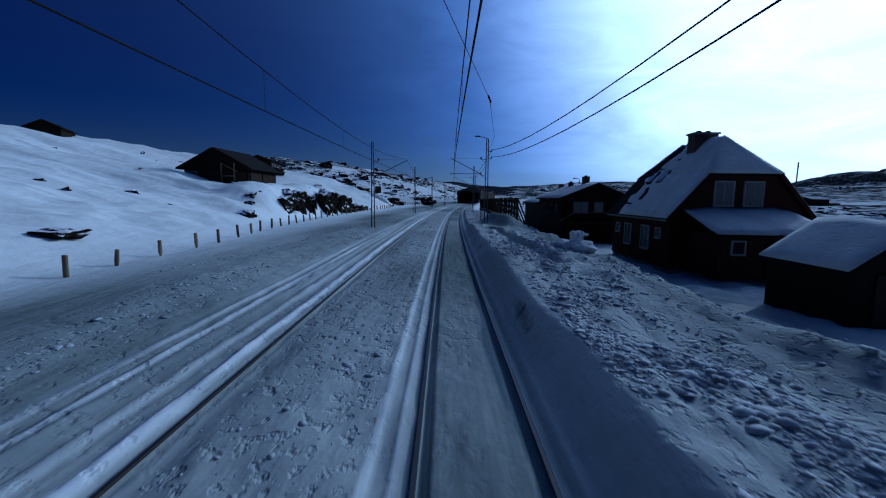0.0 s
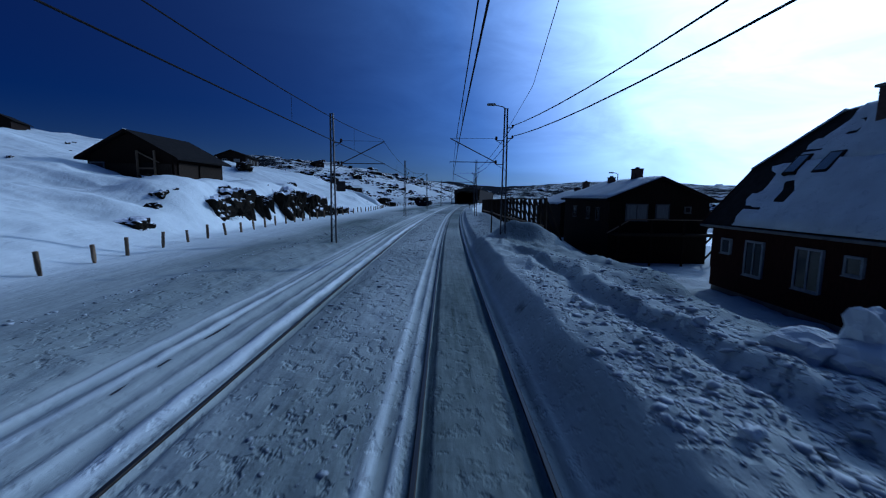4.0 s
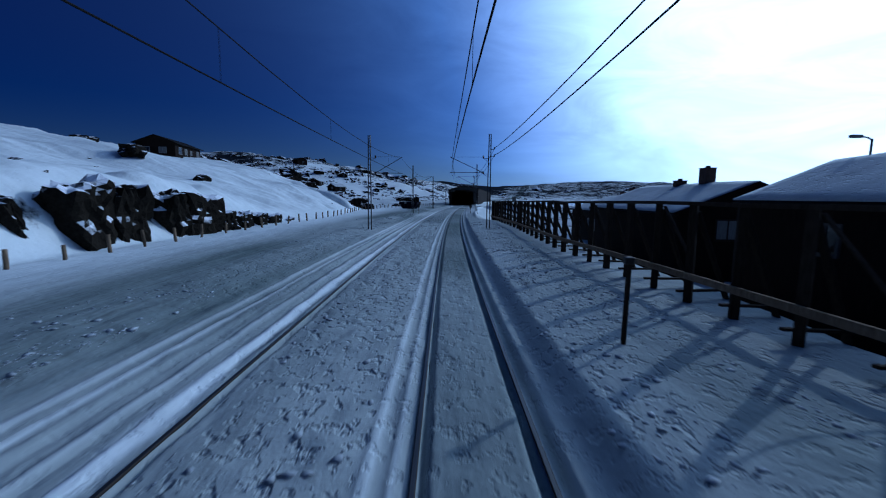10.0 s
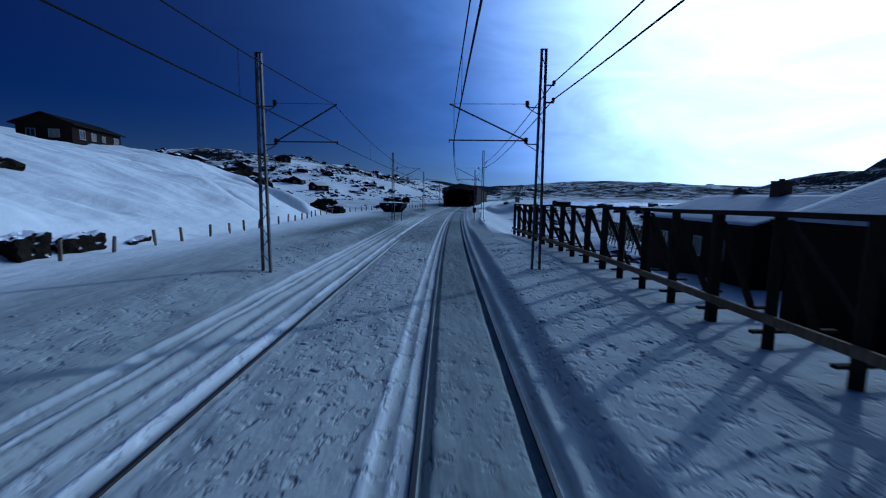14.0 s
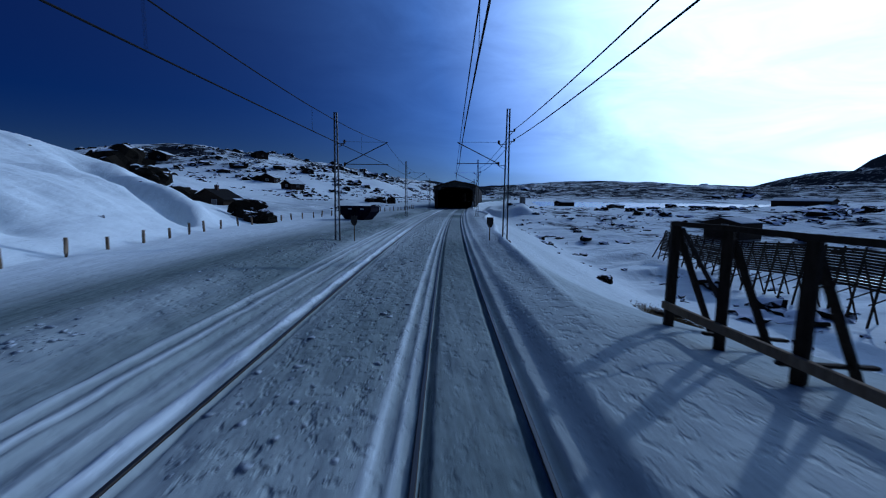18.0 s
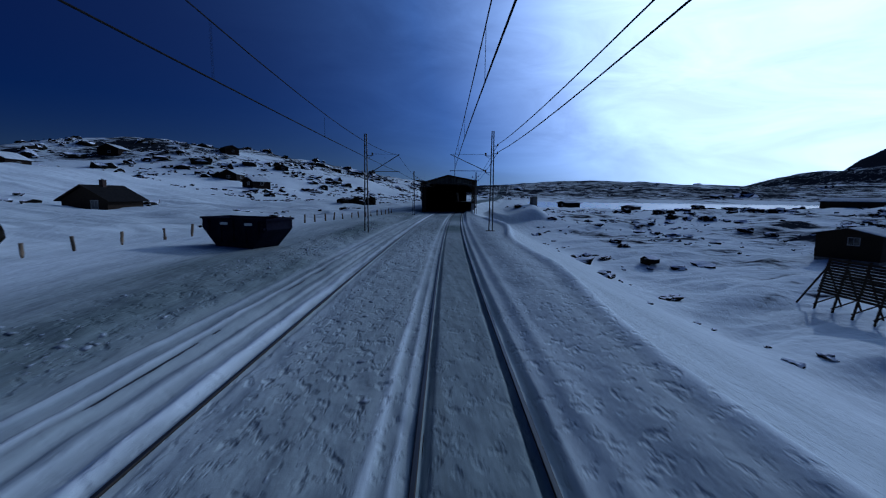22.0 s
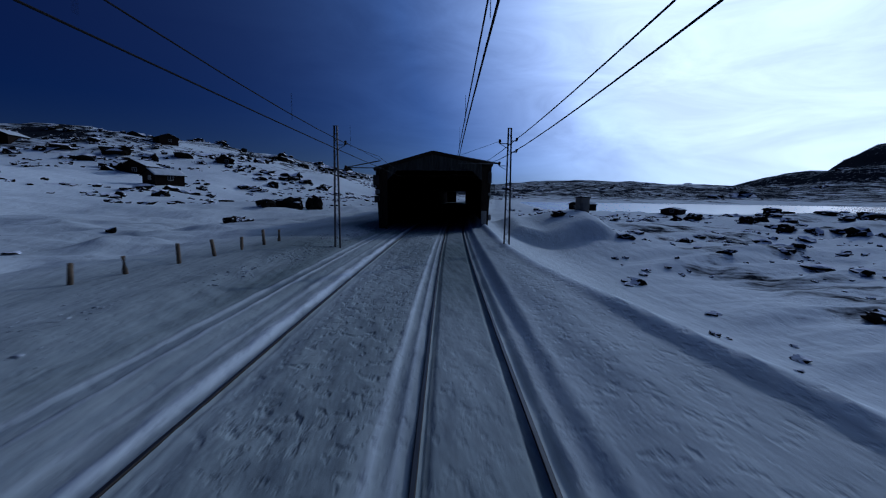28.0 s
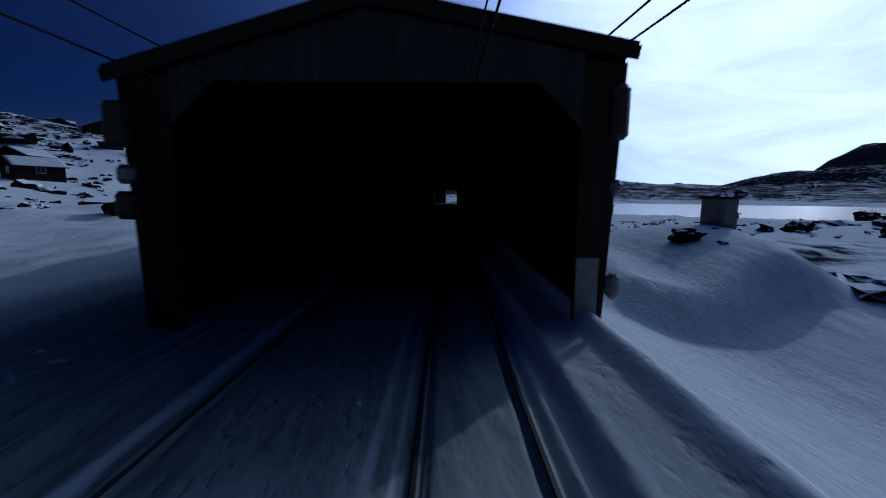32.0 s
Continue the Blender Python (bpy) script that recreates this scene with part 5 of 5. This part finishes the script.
# slatted snow fence on the low ground
low_fence = thing("snow_fence", Matrix(), "slatted timber snow fence on low ground below the line", "snow fence", "snow fences")
pts = []
for k in range(28):
    s = 141.0 - k * 1.62
    o = 27.6 - 0.012 * (141 - s)
    g = float(height(np.array([s]), np.array([o]))[0])
    ground_z = g
    g = float(np.interp(s, [97, 112, 118, 125, 141], [-0.1, -0.1, -0.35, -0.95, -1.15])) - 3.75
    pts.append((s, o, g))
    beam_at("post", low_fence, spot(s, o, min(g, ground_z) - 0.5), spot(s, o + 0.9, g + 3.75), 0.12, 0.12, TAR_WOOD)
    beam_at("strut", low_fence, spot(s, o + 2.4, min(g, ground_z) - 0.4), spot(s, o + 0.75, g + 3.2), 0.1, 0.1, TAR_WOOD)
    beam_at("cross_brace", low_fence, spot(s, o, g + 0.1), spot(s, o + 1.9, g + 0.8), 0.08, 0.08, TAR_WOOD)
for (s0, o0, g0), (s1, o1, g1) in zip(pts, pts[1:]):
    for j in range(13):
        f = 1.15 + j * 0.2
        beam_at("slat", low_fence, spot(s0, o0 + 0.24 * f - 0.09, g0 + f), spot(s1, o1 + 0.24 * f - 0.09, g1 + f), 0.03, 0.175, TAR_WOOD)
beam_at("end_brace", low_fence, spot(142.8, 27.5, -5.5), spot(141.0, 28.3, -2.0), 0.12, 0.12, TAR_WOOD)

# skip container
sk = thing("skip_container", stand(130.9, -11.0, 0.25, -21), "dark blue steel skip container in the snow", "container")
bm = bmesh.new()
prof = [(-1.2, 0.0), (1.2, 0.0), (2.2, 1.0), (2.2, 1.5), (-2.2, 1.5), (-2.2, 1.0)]
for ring, y0, y1 in ((prof, -0.9, 0.9),):
    a = [bm.verts.new((x, y0, z)) for x, z in ring]
    b = [bm.verts.new((x, y1, z)) for x, z in ring]
    bm.faces.new(a)
    bm.faces.new(b[::-1])
    for i in (0, 1, 2, 4, 5):
        j = (i + 1) % 6
        bm.faces.new((a[i], b[i], b[j], a[j]))
bmesh.ops.recalc_face_normals(bm, faces=bm.faces[:])
bmesh.ops.solidify(bm, geom=bm.faces[:], thickness=0.05)
part("body", bm, NAVY, sk)
for x in (-1.7, -0.85, 0.0, 0.85, 1.7):
    part("rib", cube(x - 0.05, x + 0.05, -0.98, -0.9, 0.3 if abs(x) < 0.9 else 0.75, 1.44, 0.01), NAVY, sk)
for y in (-0.93, 0.93):
    part("rim_rail", stick((-2.27, y, 1.52), (2.27, y, 1.52), 0.1, 0.1), NAVY, sk)
for x in (-2.23, 2.23):
    part("rim_rail", stick((x, -0.93, 1.52), (x, 0.93, 1.52), 0.1, 0.1), NAVY, sk)
    part("lifting_lug", rod([(x * 0.97, -0.98, 1.05), (x * 0.97, -1.12, 1.05)], 0.06), NAVY, sk)
for x in (-0.55, 1.1):
    part("snow_patch", cube(x - 0.25, x + 0.25, -0.99, -0.985, 1.2, 1.33, 0.0), ROOF_SNOW, sk, "patch of stuck snow")
lid = bmesh.new()
slab(lid, [(-2.12, -0.86, 1.36), (2.12, -0.86, 1.36), (2.12, 0.86, 1.4), (-2.12, 0.86, 1.38)], 0.1)
part("snow_fill", lid, ROOF_SNOW, sk, "snow lying inside")


def shield_sign(s, o, z0):
    t = thing("shield_sign", stand(s, o, 0), "dark shield-shaped line sign on a pale post", "railway sign", "line signs")
    bm = bmesh.new()
    w = 0.21
    ring = [(-w, 1.72), (-w, 1.32), (-0.09, 1.08), (0.09, 1.08), (w, 1.32), (w, 1.72)]
    a = [bm.verts.new((x, -0.03, z)) for x, z in ring]
    b = [bm.verts.new((x, 0.0, z)) for x, z in ring]
    bm.faces.new(a[::-1])
    bm.faces.new(b)
    for i in range(6):
        j = (i + 1) % 6
        bm.faces.new((a[i], b[i], b[j], a[j]))
    bmesh.ops.recalc_face_normals(bm, faces=bm.faces[:])
    part("plate", bm, PLATE, t)
    part("post", rod([(0, 0.035, z0 - 0.5), (0, 0.035, 1.6)], 0.035), GREY_WOOD, t, "pale round post")


shield_sign(109.8, 2.29, 0.3)
shield_sign(109.9, -6.5, 0.2)
mk = thing("marker_post", stand(45.7, 2.95, 0), "thin dark marker post beside the track", "marker post")
part("stake", rod([(0, 0, -0.3), (0.02, 0, 1.85)], 0.05), TAR_WOOD, mk)
part("cap", cube(-0.08, 0.1, -0.07, 0.07, 1.82, 1.95, 0.02), PLATE, mk)
for s, o, zt in ((54.7, 15.8, 5.4), (29.5, 23.2, 5.6)):
    g = site(s, o).z
    lp = thing("street_lamp", stand(s, o, 0), "slim street lamp between the houses", "street lamp", "village lamps")
    part("pole", rod([(0, 0, g - 0.5), (0, 0, zt)], 0.06, 8, 0.04), STEEL, lp)
    if s > 40:
        part("arm", rod([(0, 0, zt - 0.05), (-0.2, 0, zt + 0.05), (-0.5, 0, zt + 0.08)], 0.03), STEEL, lp)
        part("lamp_head", cube(-0.85, -0.4, -0.1, 0.1, zt + 0.02, zt + 0.14, 0.03), LAMP_GREY, lp)


# ---- rocks ----
def boulder(seed, sx, sy, sz, sub=3, block=0.5, jag=0.32, cell=0.14):
    """An angular rock, flattened towards a block."""
    bm = bmesh.new()
    bmesh.ops.create_icosphere(bm, subdivisions=sub, radius=1.0)
    for v in bm.verts:
        d = v.co.normalized()
        q = max(abs(d.x), abs(d.y), abs(d.z))
        p = d * (1 - block) + d / q * block * 0.85
        n = noise.fractal(d * 1.6 + Vector((seed * 3.1, seed * 1.7, 0)), 0.8, 2.1, 5)
        step = noise.cell(d * 2.6 + Vector((seed, 0, seed))) - 0.5
        p = p * (1 + jag * n + cell * step)
        v.co = Vector((p.x * sx, p.y * sy, p.z * sz))
    return bm


def place_rock(s, o, sx, sy, sz, seed, sink=0.35, turn=0.0, dz=0.0, label="dark angular rock with snow on its ledges", group="boulders", sub=4, block=0.5, jag=0.32):
    ob = part("boulder", boulder(seed, sx, sy, sz, sub, block, jag), ROCK)
    q = site(s, o)
    ob.matrix_world = pose(q.x, q.y, q.z + sz * (1 - 2 * sink) + dz, 0, 0, math.degrees(heading(s)) + turn)
    return tagged(ob, label, "rock", group)


# outcrops in the cutting side under the cabin
CLIFF = "dark rock outcrop breaking through the snowy slope"
def crag_block(s, o, half_o, half_s, low, top, seed, lean=0.0, turn=0.0):
    """A blocky rock face standing out of the slope, its foot buried."""
    sz = (top - low) / 2 + 0.25
    ob = part("rock_outcrop", boulder(seed, half_o, half_s, sz / 0.85, 4, 0.85, 0.20, 0.10), CLIFF_ROCK)
    q = spot(s, o, low - 0.5 + sz)
    ob.matrix_world = pose(q.x, q.y, q.z, lean, 0, math.degrees(heading(s)) + turn)
    return tagged(ob, CLIFF, "rock", "rock outcrops")


for k, (s, o, ho_, hs_, low, top, lean, turn) in enumerate((
        (45.9, -19.2, 1.7, 2.0, 0.8, 2.8, 6, 8), (48.9, -19.0, 1.7, 2.1, 0.9, 3.5, 4, -6), (51.9, -18.6, 1.1, 0.4, 0.9, 3.0, 28, 10), (52.7, -18.3, 1.0, 0.3, 0.8, 2.4, 30, 12), (55.2, -18.9, 1.0, 0.4, 0.9, 2.8, 26, 12),
        (58.6, -19.0, 1.9, 1.9, 0.4, 3.5, 14, 10), (61.2, -18.7, 1.7, 1.4, 0.2, 3.4, 6, -8), (64.9, -18.6, 1.7, 1.5, 0.0, 3.1, 8, 8), (67.4, -18.5, 1.8, 2.2, 0.0, 2.9, -4, -6), (70.4, -17.9, 1.1, 1.1, -0.1, 1.7, 12, -10),
        (73.0, -17.7, 0.9, 1.2, 0.0, 1.5, 14, 10), (75.4, -17.5, 0.8, 0.9, 0.0, 1.3, 10, 0), (77.6, -17.3, 0.9, 1.3, 0.0, 1.15, 8, -5), (80.6, -17.1, 0.8, 1.0, 0.0, 0.65, 4, 5), (36.6, -18.2, 1.0, 0.9, 0.9, 1.6, 8, 10), (42.0, -20.2, 0.9, 1.1, 2.4, 3.3, 10, 0))):
    crag_block(s, o, ho_, hs_, low, top, k + 1, lean, turn)
for k, (s, o, sx, sy, sz) in enumerate(((85.2, -28.4, 0.9, 1.0, 0.6), (86.8, -37.4, 1.5, 1.6, 0.9), (90.4, -46.5, 1.5, 1.4, 0.6), (17.0, -16.2, 0.9, 0.8, 0.25), (127.0, -22.3, 1.5, 1.2, 1.0), (128.0, -36.0, 3.0, 2.6, 2.2), (131.0, -40.0, 2.4, 3.0, 2.2), (126.5, -32.0, 2.0, 2.2, 1.3), (124.0, -27.5, 1.4, 1.6, 0.8),
                                        (225.4, -30.4, 2.4, 2.2, 1.5), (229.0, -27.5, 1.6, 1.6, 1.7), (222.0, -33.0, 1.7, 1.5, 1.0), (122.6, -18.6, 1.5, 1.3, 0.9), (124.2, -20.6, 1.6, 1.3, 1.5), (118.4, 12.9, 0.75, 0.7, 0.42), (236.0, 55.0, 2.0, 1.4, 1.0), (224.0, 53.7, 1.5, 1.3, 0.9), (241.0, 60.0, 1.8, 1.3, 0.8), (268.0, 80.0, 2.6, 1.8, 1.2), (242.0, 78.5, 2.2, 1.4, 0.6), (241.0, 87.5, 2.4, 1.6, 0.8), (169.8, 24.0, 0.9, 0.7, 0.45), (161.5, 18.8, 1.5, 0.5, 0.25), (243.0, 48.0, 2.0, 1.5, 1.0), (256.0, 85.0, 2.6, 1.8, 0.8), (262.0, 136.0, 3.6, 2.2, 1.2), (174.5, 24.4, 1.4, 0.9, 0.5), (142.7, 17.5, 1.6, 0.6, 0.3), (215.5, 37.5, 1.6, 1.0, 0.5), (150.0, -17.6, 1.6, 1.0, 0.5), (204.0, 12.6, 0.9, 0.7, 0.5),  (196.0, -24.0, 1.3, 1.0, 0.6), (190.5, -20.0, 1.0, 0.8, 0.5))):
    place_rock(s, o, sx, sy, sz, 40 + k, 0.3, 31 * k % 90, 0.0, "snow-capped boulder lying on the ground", "boulders", 3)


def scatter(name, label, count, seed, region, size, keep=None, squat=0.6):
    """Very many stones, joined."""
    r = np.random.RandomState(seed)
    base = bmesh.new()
    bmesh.ops.create_icosphere(base, subdivisions=2, radius=1.0)
    base.verts.ensure_lookup_table()
    co0 = np.array([v.co[:] for v in base.verts])
    fc0 = np.array([[v.index for v in f.verts] for f in base.faces])
    base.free()
    ss_, oo = region(r, count)
    if keep is not None:
        k = keep(ss_, oo, r)
        ss_, oo = ss_[k], oo[k]
    n = len(ss_)
    zz = height(ss_, oo)
    xx, yy = lay(ss_, oo)
    cos, faces = [], []
    for i in range(n):
        a = size(r, ss_[i], oo[i])
        q = np.sign(co0) * np.abs(co0) ** 0.8 * (1 + 0.75 * (vnoise(co0[:, 0] * 1.7 + i * 7.3, co0[:, 1] * 1.7 + co0[:, 2] * 2.3, i % 97)[:, None] * 2 - 1))
        q = q * np.array([a * r.uniform(0.7, 1.5), a * r.uniform(0.7, 1.5), a * squat * r.uniform(0.6, 1.3)])
        t = r.uniform(0, 6.28)
        q = np.stack([q[:, 0] * math.cos(t) - q[:, 1] * math.sin(t), q[:, 0] * math.sin(t) + q[:, 1] * math.cos(t), q[:, 2]], -1)
        cos.append(q + np.array([xx[i], yy[i], zz[i] + 0.05 * a]))
        faces.append(fc0 + len(co0) * i)
    me = bpy.data.meshes.new(name)
    me.from_pydata(np.concatenate(cos).tolist(), [], np.concatenate(faces).tolist())
    me.materials.append(SNOWY_ROCK)
    return tagged(new(name, me), label, "rocks", kind="stuff")


def hill_region(r, n):
    return r.uniform(165, 520, n), -r.uniform(22, 330, n)


def hill_keep(s, o, r):
    f = vnoise(s * 0.035, o * 0.035, 5) * 0.6 + vnoise(s * 0.11, o * 0.11, 6) * 0.4
    return f > 0.47 + 0.10 * (s < 215)


scatter("hillside_rocks", "scattered dark rocks half buried in the snowy hillside", 6500, 3, hill_region, lambda r, s, o: min(3.2, 0.30 + r.pareto(2.3) * 0.5, 0.3 + max(0, -o - 22) * 0.04) * (0.9 if s < 260 else 1.1), hill_keep)
scatter("plain_rocks", "dark stones and heather tufts showing through thin snow", 4200, 5, lambda r, n: (r.uniform(96, 300, n), r.uniform(13, 160, n)), lambda r, s, o: min(0.9, 0.12 + r.pareto(2.1) * 0.22) * (1.0 if o < 60 else 2.0),
        lambda s, o, r: (vnoise(s * 0.05, o * 0.08, 15) * 0.6 + vnoise(s * 0.2, o * 0.2, 16) * 0.4 > 0.5) & (height(s, o) > -6.3) & ~((s > 275) & (o > 25)) & ((s > 120) | (o < 40)), 0.62)
scatter("slope_stones", "small dark stones on the snowy slope", 160, 7, lambda r, n: (r.uniform(5, 135, n), -r.uniform(18, 75, n)), lambda r, s, o: 0.10 + r.pareto(2.5) * 0.18, lambda s, o, r: vnoise(s * 0.06, o * 0.06, 25) > 0.52, 0.5)
scatter("far_rocks", "dark crags on the distant fells", 900, 9, lambda r, n: (r.uniform(400, 1500, n), r.uniform(-600, 1100, n)), lambda r, s, o: 1.5 + r.pareto(2.5) * 2.5, lambda s, o, r: (vnoise(s * 0.012, o * 0.012, 35) > 0.5) & ((abs(o) > 60) | (s > 700)) & ~((s < 740) & (o > 15) & (o < 540)), 0.45)


# ---- ploughed snow lumps ----
def snow_lump(s, o, sx, sy, sz, seed, name="snow_lump", label="broken lump of ploughed snow", dz=0.0, cat="snow lump", group="ploughed snow lumps"):
    ob = part(name, boulder(seed, sx, sy, sz, 3, 0.3, 0.28), ROOF_SNOW, smooth=True)
    q = site(s, o)
    ob.matrix_world = pose(q.x, q.y, q.z + sz * 0.35 + dz, 0, 0, seed * 37 % 180)
    return tagged(ob, label, cat, group)


def snow_pillar(s, o):
    """A slab-topped block left standing on a heap by the plough."""
    bm = bmesh.new()
    for seed, x, y, z, sx, sy, sz, block in ((71, 0, 0, 0.05, 0.75, 0.8, 0.34, 0.2), (72, -0.04, 0.05, 0.38, 0.27, 0.3, 0.46, 0.7), (73, 0.16, 0, 0.62, 0.26, 0.2, 0.07, 0.8), (74, -0.5, 0.5, 0.1, 0.45, 0.5, 0.3, 0.4)):
        lump = boulder(seed, sx, sy, sz, 3, block, 0.24, 0.1)
        grown_ = {v: bm.verts.new(v.co + Vector((x, y, z))) for v in lump.verts}
        for f in lump.faces:
            bm.faces.new([grown_[v] for v in f.verts])
        lump.free()
    ob = part("snow_pillar", bm, ROOF_SNOW)
    q = site(s, o)
    ob.matrix_world = pose(q.x, q.y, q.z + 0.1, 0, 0, 10)
    return tagged(ob, "upright block of ploughed snow with a slab on top", "snow lump", "ploughed snow lumps")


snow_pillar(18.3, 5.3)
r = random.Random(9)
for k in range(60):
    s = r.uniform(2, 30)
    o = r.choice((r.gauss(6.6, 0.7), r.gauss(3.0, 0.7), r.gauss(4.8, 1.2)))
    a = min(0.12, 0.05 + r.paretovariate(2.6) * 0.06 - 0.06)
    snow_lump(s, max(o, 2.5), a * r.uniform(0.8, 1.5), a * r.uniform(0.8, 1.5), a * r.uniform(0.5, 0.9), 100 + k)

# crumbs and clods thrown out by the plough
def clods(name, label, count, seed, region, size, keep):
    """Very many small lumps of snow, joined."""
    r = np.random.RandomState(seed)
    base = bmesh.new()
    bmesh.ops.create_icosphere(base, subdivisions=1, radius=1.0)
    base.verts.ensure_lookup_table()
    co0 = np.array([v.co[:] for v in base.verts])
    fc0 = np.array([[v.index for v in f.verts] for f in base.faces])
    base.free()
    s_, o_ = region(r, count)
    k = keep(s_, o_, r)
    s_, o_ = s_[k], o_[k]
    n = len(s_)
    xx, yy = lay(s_, o_)
    a = size(r, n)
    jag = 1 + 0.55 * (r.rand(n, len(co0), 1) * 2 - 1)
    half = np.stack([a * r.uniform(0.7, 1.5, n), a * r.uniform(0.7, 1.6, n), a * r.uniform(0.28, 0.6, n)], -1)
    co = co0[None] * jag * half[:, None, :] + np.stack([xx, yy, height(s_, o_) + 0.1 * a], -1)[:, None, :]
    tri = (fc0[None] + (np.arange(n) * len(co0))[:, None, None]).reshape(-1, 3)
    me = bpy.data.meshes.new(name)
    me.vertices.add(n * len(co0))
    me.vertices.foreach_set("co", co.ravel())
    me.loops.add(tri.size)
    me.loops.foreach_set("vertex_index", tri.ravel())
    me.polygons.add(len(tri))
    me.polygons.foreach_set("loop_start", np.arange(0, tri.size, 3))
    me.update()
    me.materials.append(CLOD_SNOW)
    return tagged(new(name, me), label, "snow clods", kind="stuff")


def crumb_size(low, tail, most):
    return lambda r, n: np.minimum(most, low + r.pareto(2.4, n) * tail)


def patchy(level):
    return lambda s, o, r: vnoise(s * 0.5, o * 0.9, 95) * 0.6 + vnoise(s * 0.09, o * 0.3, 96) * 0.4 + 0.25 * r.rand(len(s)) > level


clods("trodden_clods", "small frozen clods between the two tracks", 10000, 21, lambda r, n: (r.uniform(1, 188, n), r.uniform(-3.75, -1.45, n)), crumb_size(0.014, 0.016, 0.07), lambda s, o, r: patchy(0.60)(s, o, r) & (r.rand(len(s)) > 0.88 * ss(80, 120, s)))
clods("bank_clods", "rough broken clods on the ploughed snow bank", 22000, 22, lambda r, n: (r.triangular(0, 2, 30, n), 1.85 + np.abs(r.normal(0, 2.6, n))), crumb_size(0.015, 0.018, 0.085), patchy(0.58))
clods("margin_clods", "rough thrown snow beside the second track", 16000, 23, lambda r, n: (r.uniform(3, 188, n), -7.0 - np.abs(r.normal(0, 1.1, n))), crumb_size(0.014, 0.017, 0.075), patchy(0.70))
clods("verge_clods", "small clods on the snow beside the fence", 6000, 24, lambda r, n: (r.uniform(40, 84, n), r.uniform(1.6, 4.6, n)), crumb_size(0.014, 0.016, 0.06), patchy(0.68))

# a line of footprints on the field
def trail(r, n):
    s = r.uniform(14, 40, n)
    return s, r.normal(0, 0.13, n) - 10.3 + 0.055 * (s - 8) + 0.3 * np.sin(s * 0.35)


clods("footprint_trail", "line of old footprints with crumbled rims across the snow", 420, 25, trail, crumb_size(0.02, 0.02, 0.06), lambda s, o, r: np.sin(s * 8.0) > -0.2)

# dry scrub on the embankment foot
bm = bmesh.new()
r = random.Random(12)
us = np.array([r.random() for k in range(1100)])
ss_, os_ = 107.2 - 2.4 * us + np.array([r.gauss(0, 0.8) for k in us]), 13.3 - 1.4 * us + np.array([r.gauss(0, 0.8) for k in us])
xs_, ys_ = lay(ss_, os_)
for x, y, z, u in zip(xs_, ys_, height(ss_, os_), vnoise(us * 9.0, 0 * us + 0.5, 91)):
    q = Vector((float(x), float(y), float(z)))
    h = r.uniform(0.15, 0.5) * (0.6 + 0.8 * float(u))
    d = Vector((r.gauss(0, 0.45), r.gauss(0, 0.45), 1)).normalized()
    tube(bm, [q - d * 0.05, q + d * h * 0.5, q + d * h + Vector((r.gauss(0, 0.06), r.gauss(0, 0.06), 0))], 0.013, 3, 0.005)
    for j in range(4):
        b0 = q + d * h * r.uniform(0.2, 0.95)
        tube(bm, [b0, b0 + Vector((r.gauss(0, 0.12), r.gauss(0, 0.12), r.uniform(0.03, 0.14)))], 0.011, 3, 0.004)
tagged(part("dry_scrub", bm, simple("dry_heather", (0.09, 0.065, 0.035), (0.2, 0.15, 0.08), 5.0, 0.9)), "dry brown heather scrub poking through snow", "scrub", kind="stuff")
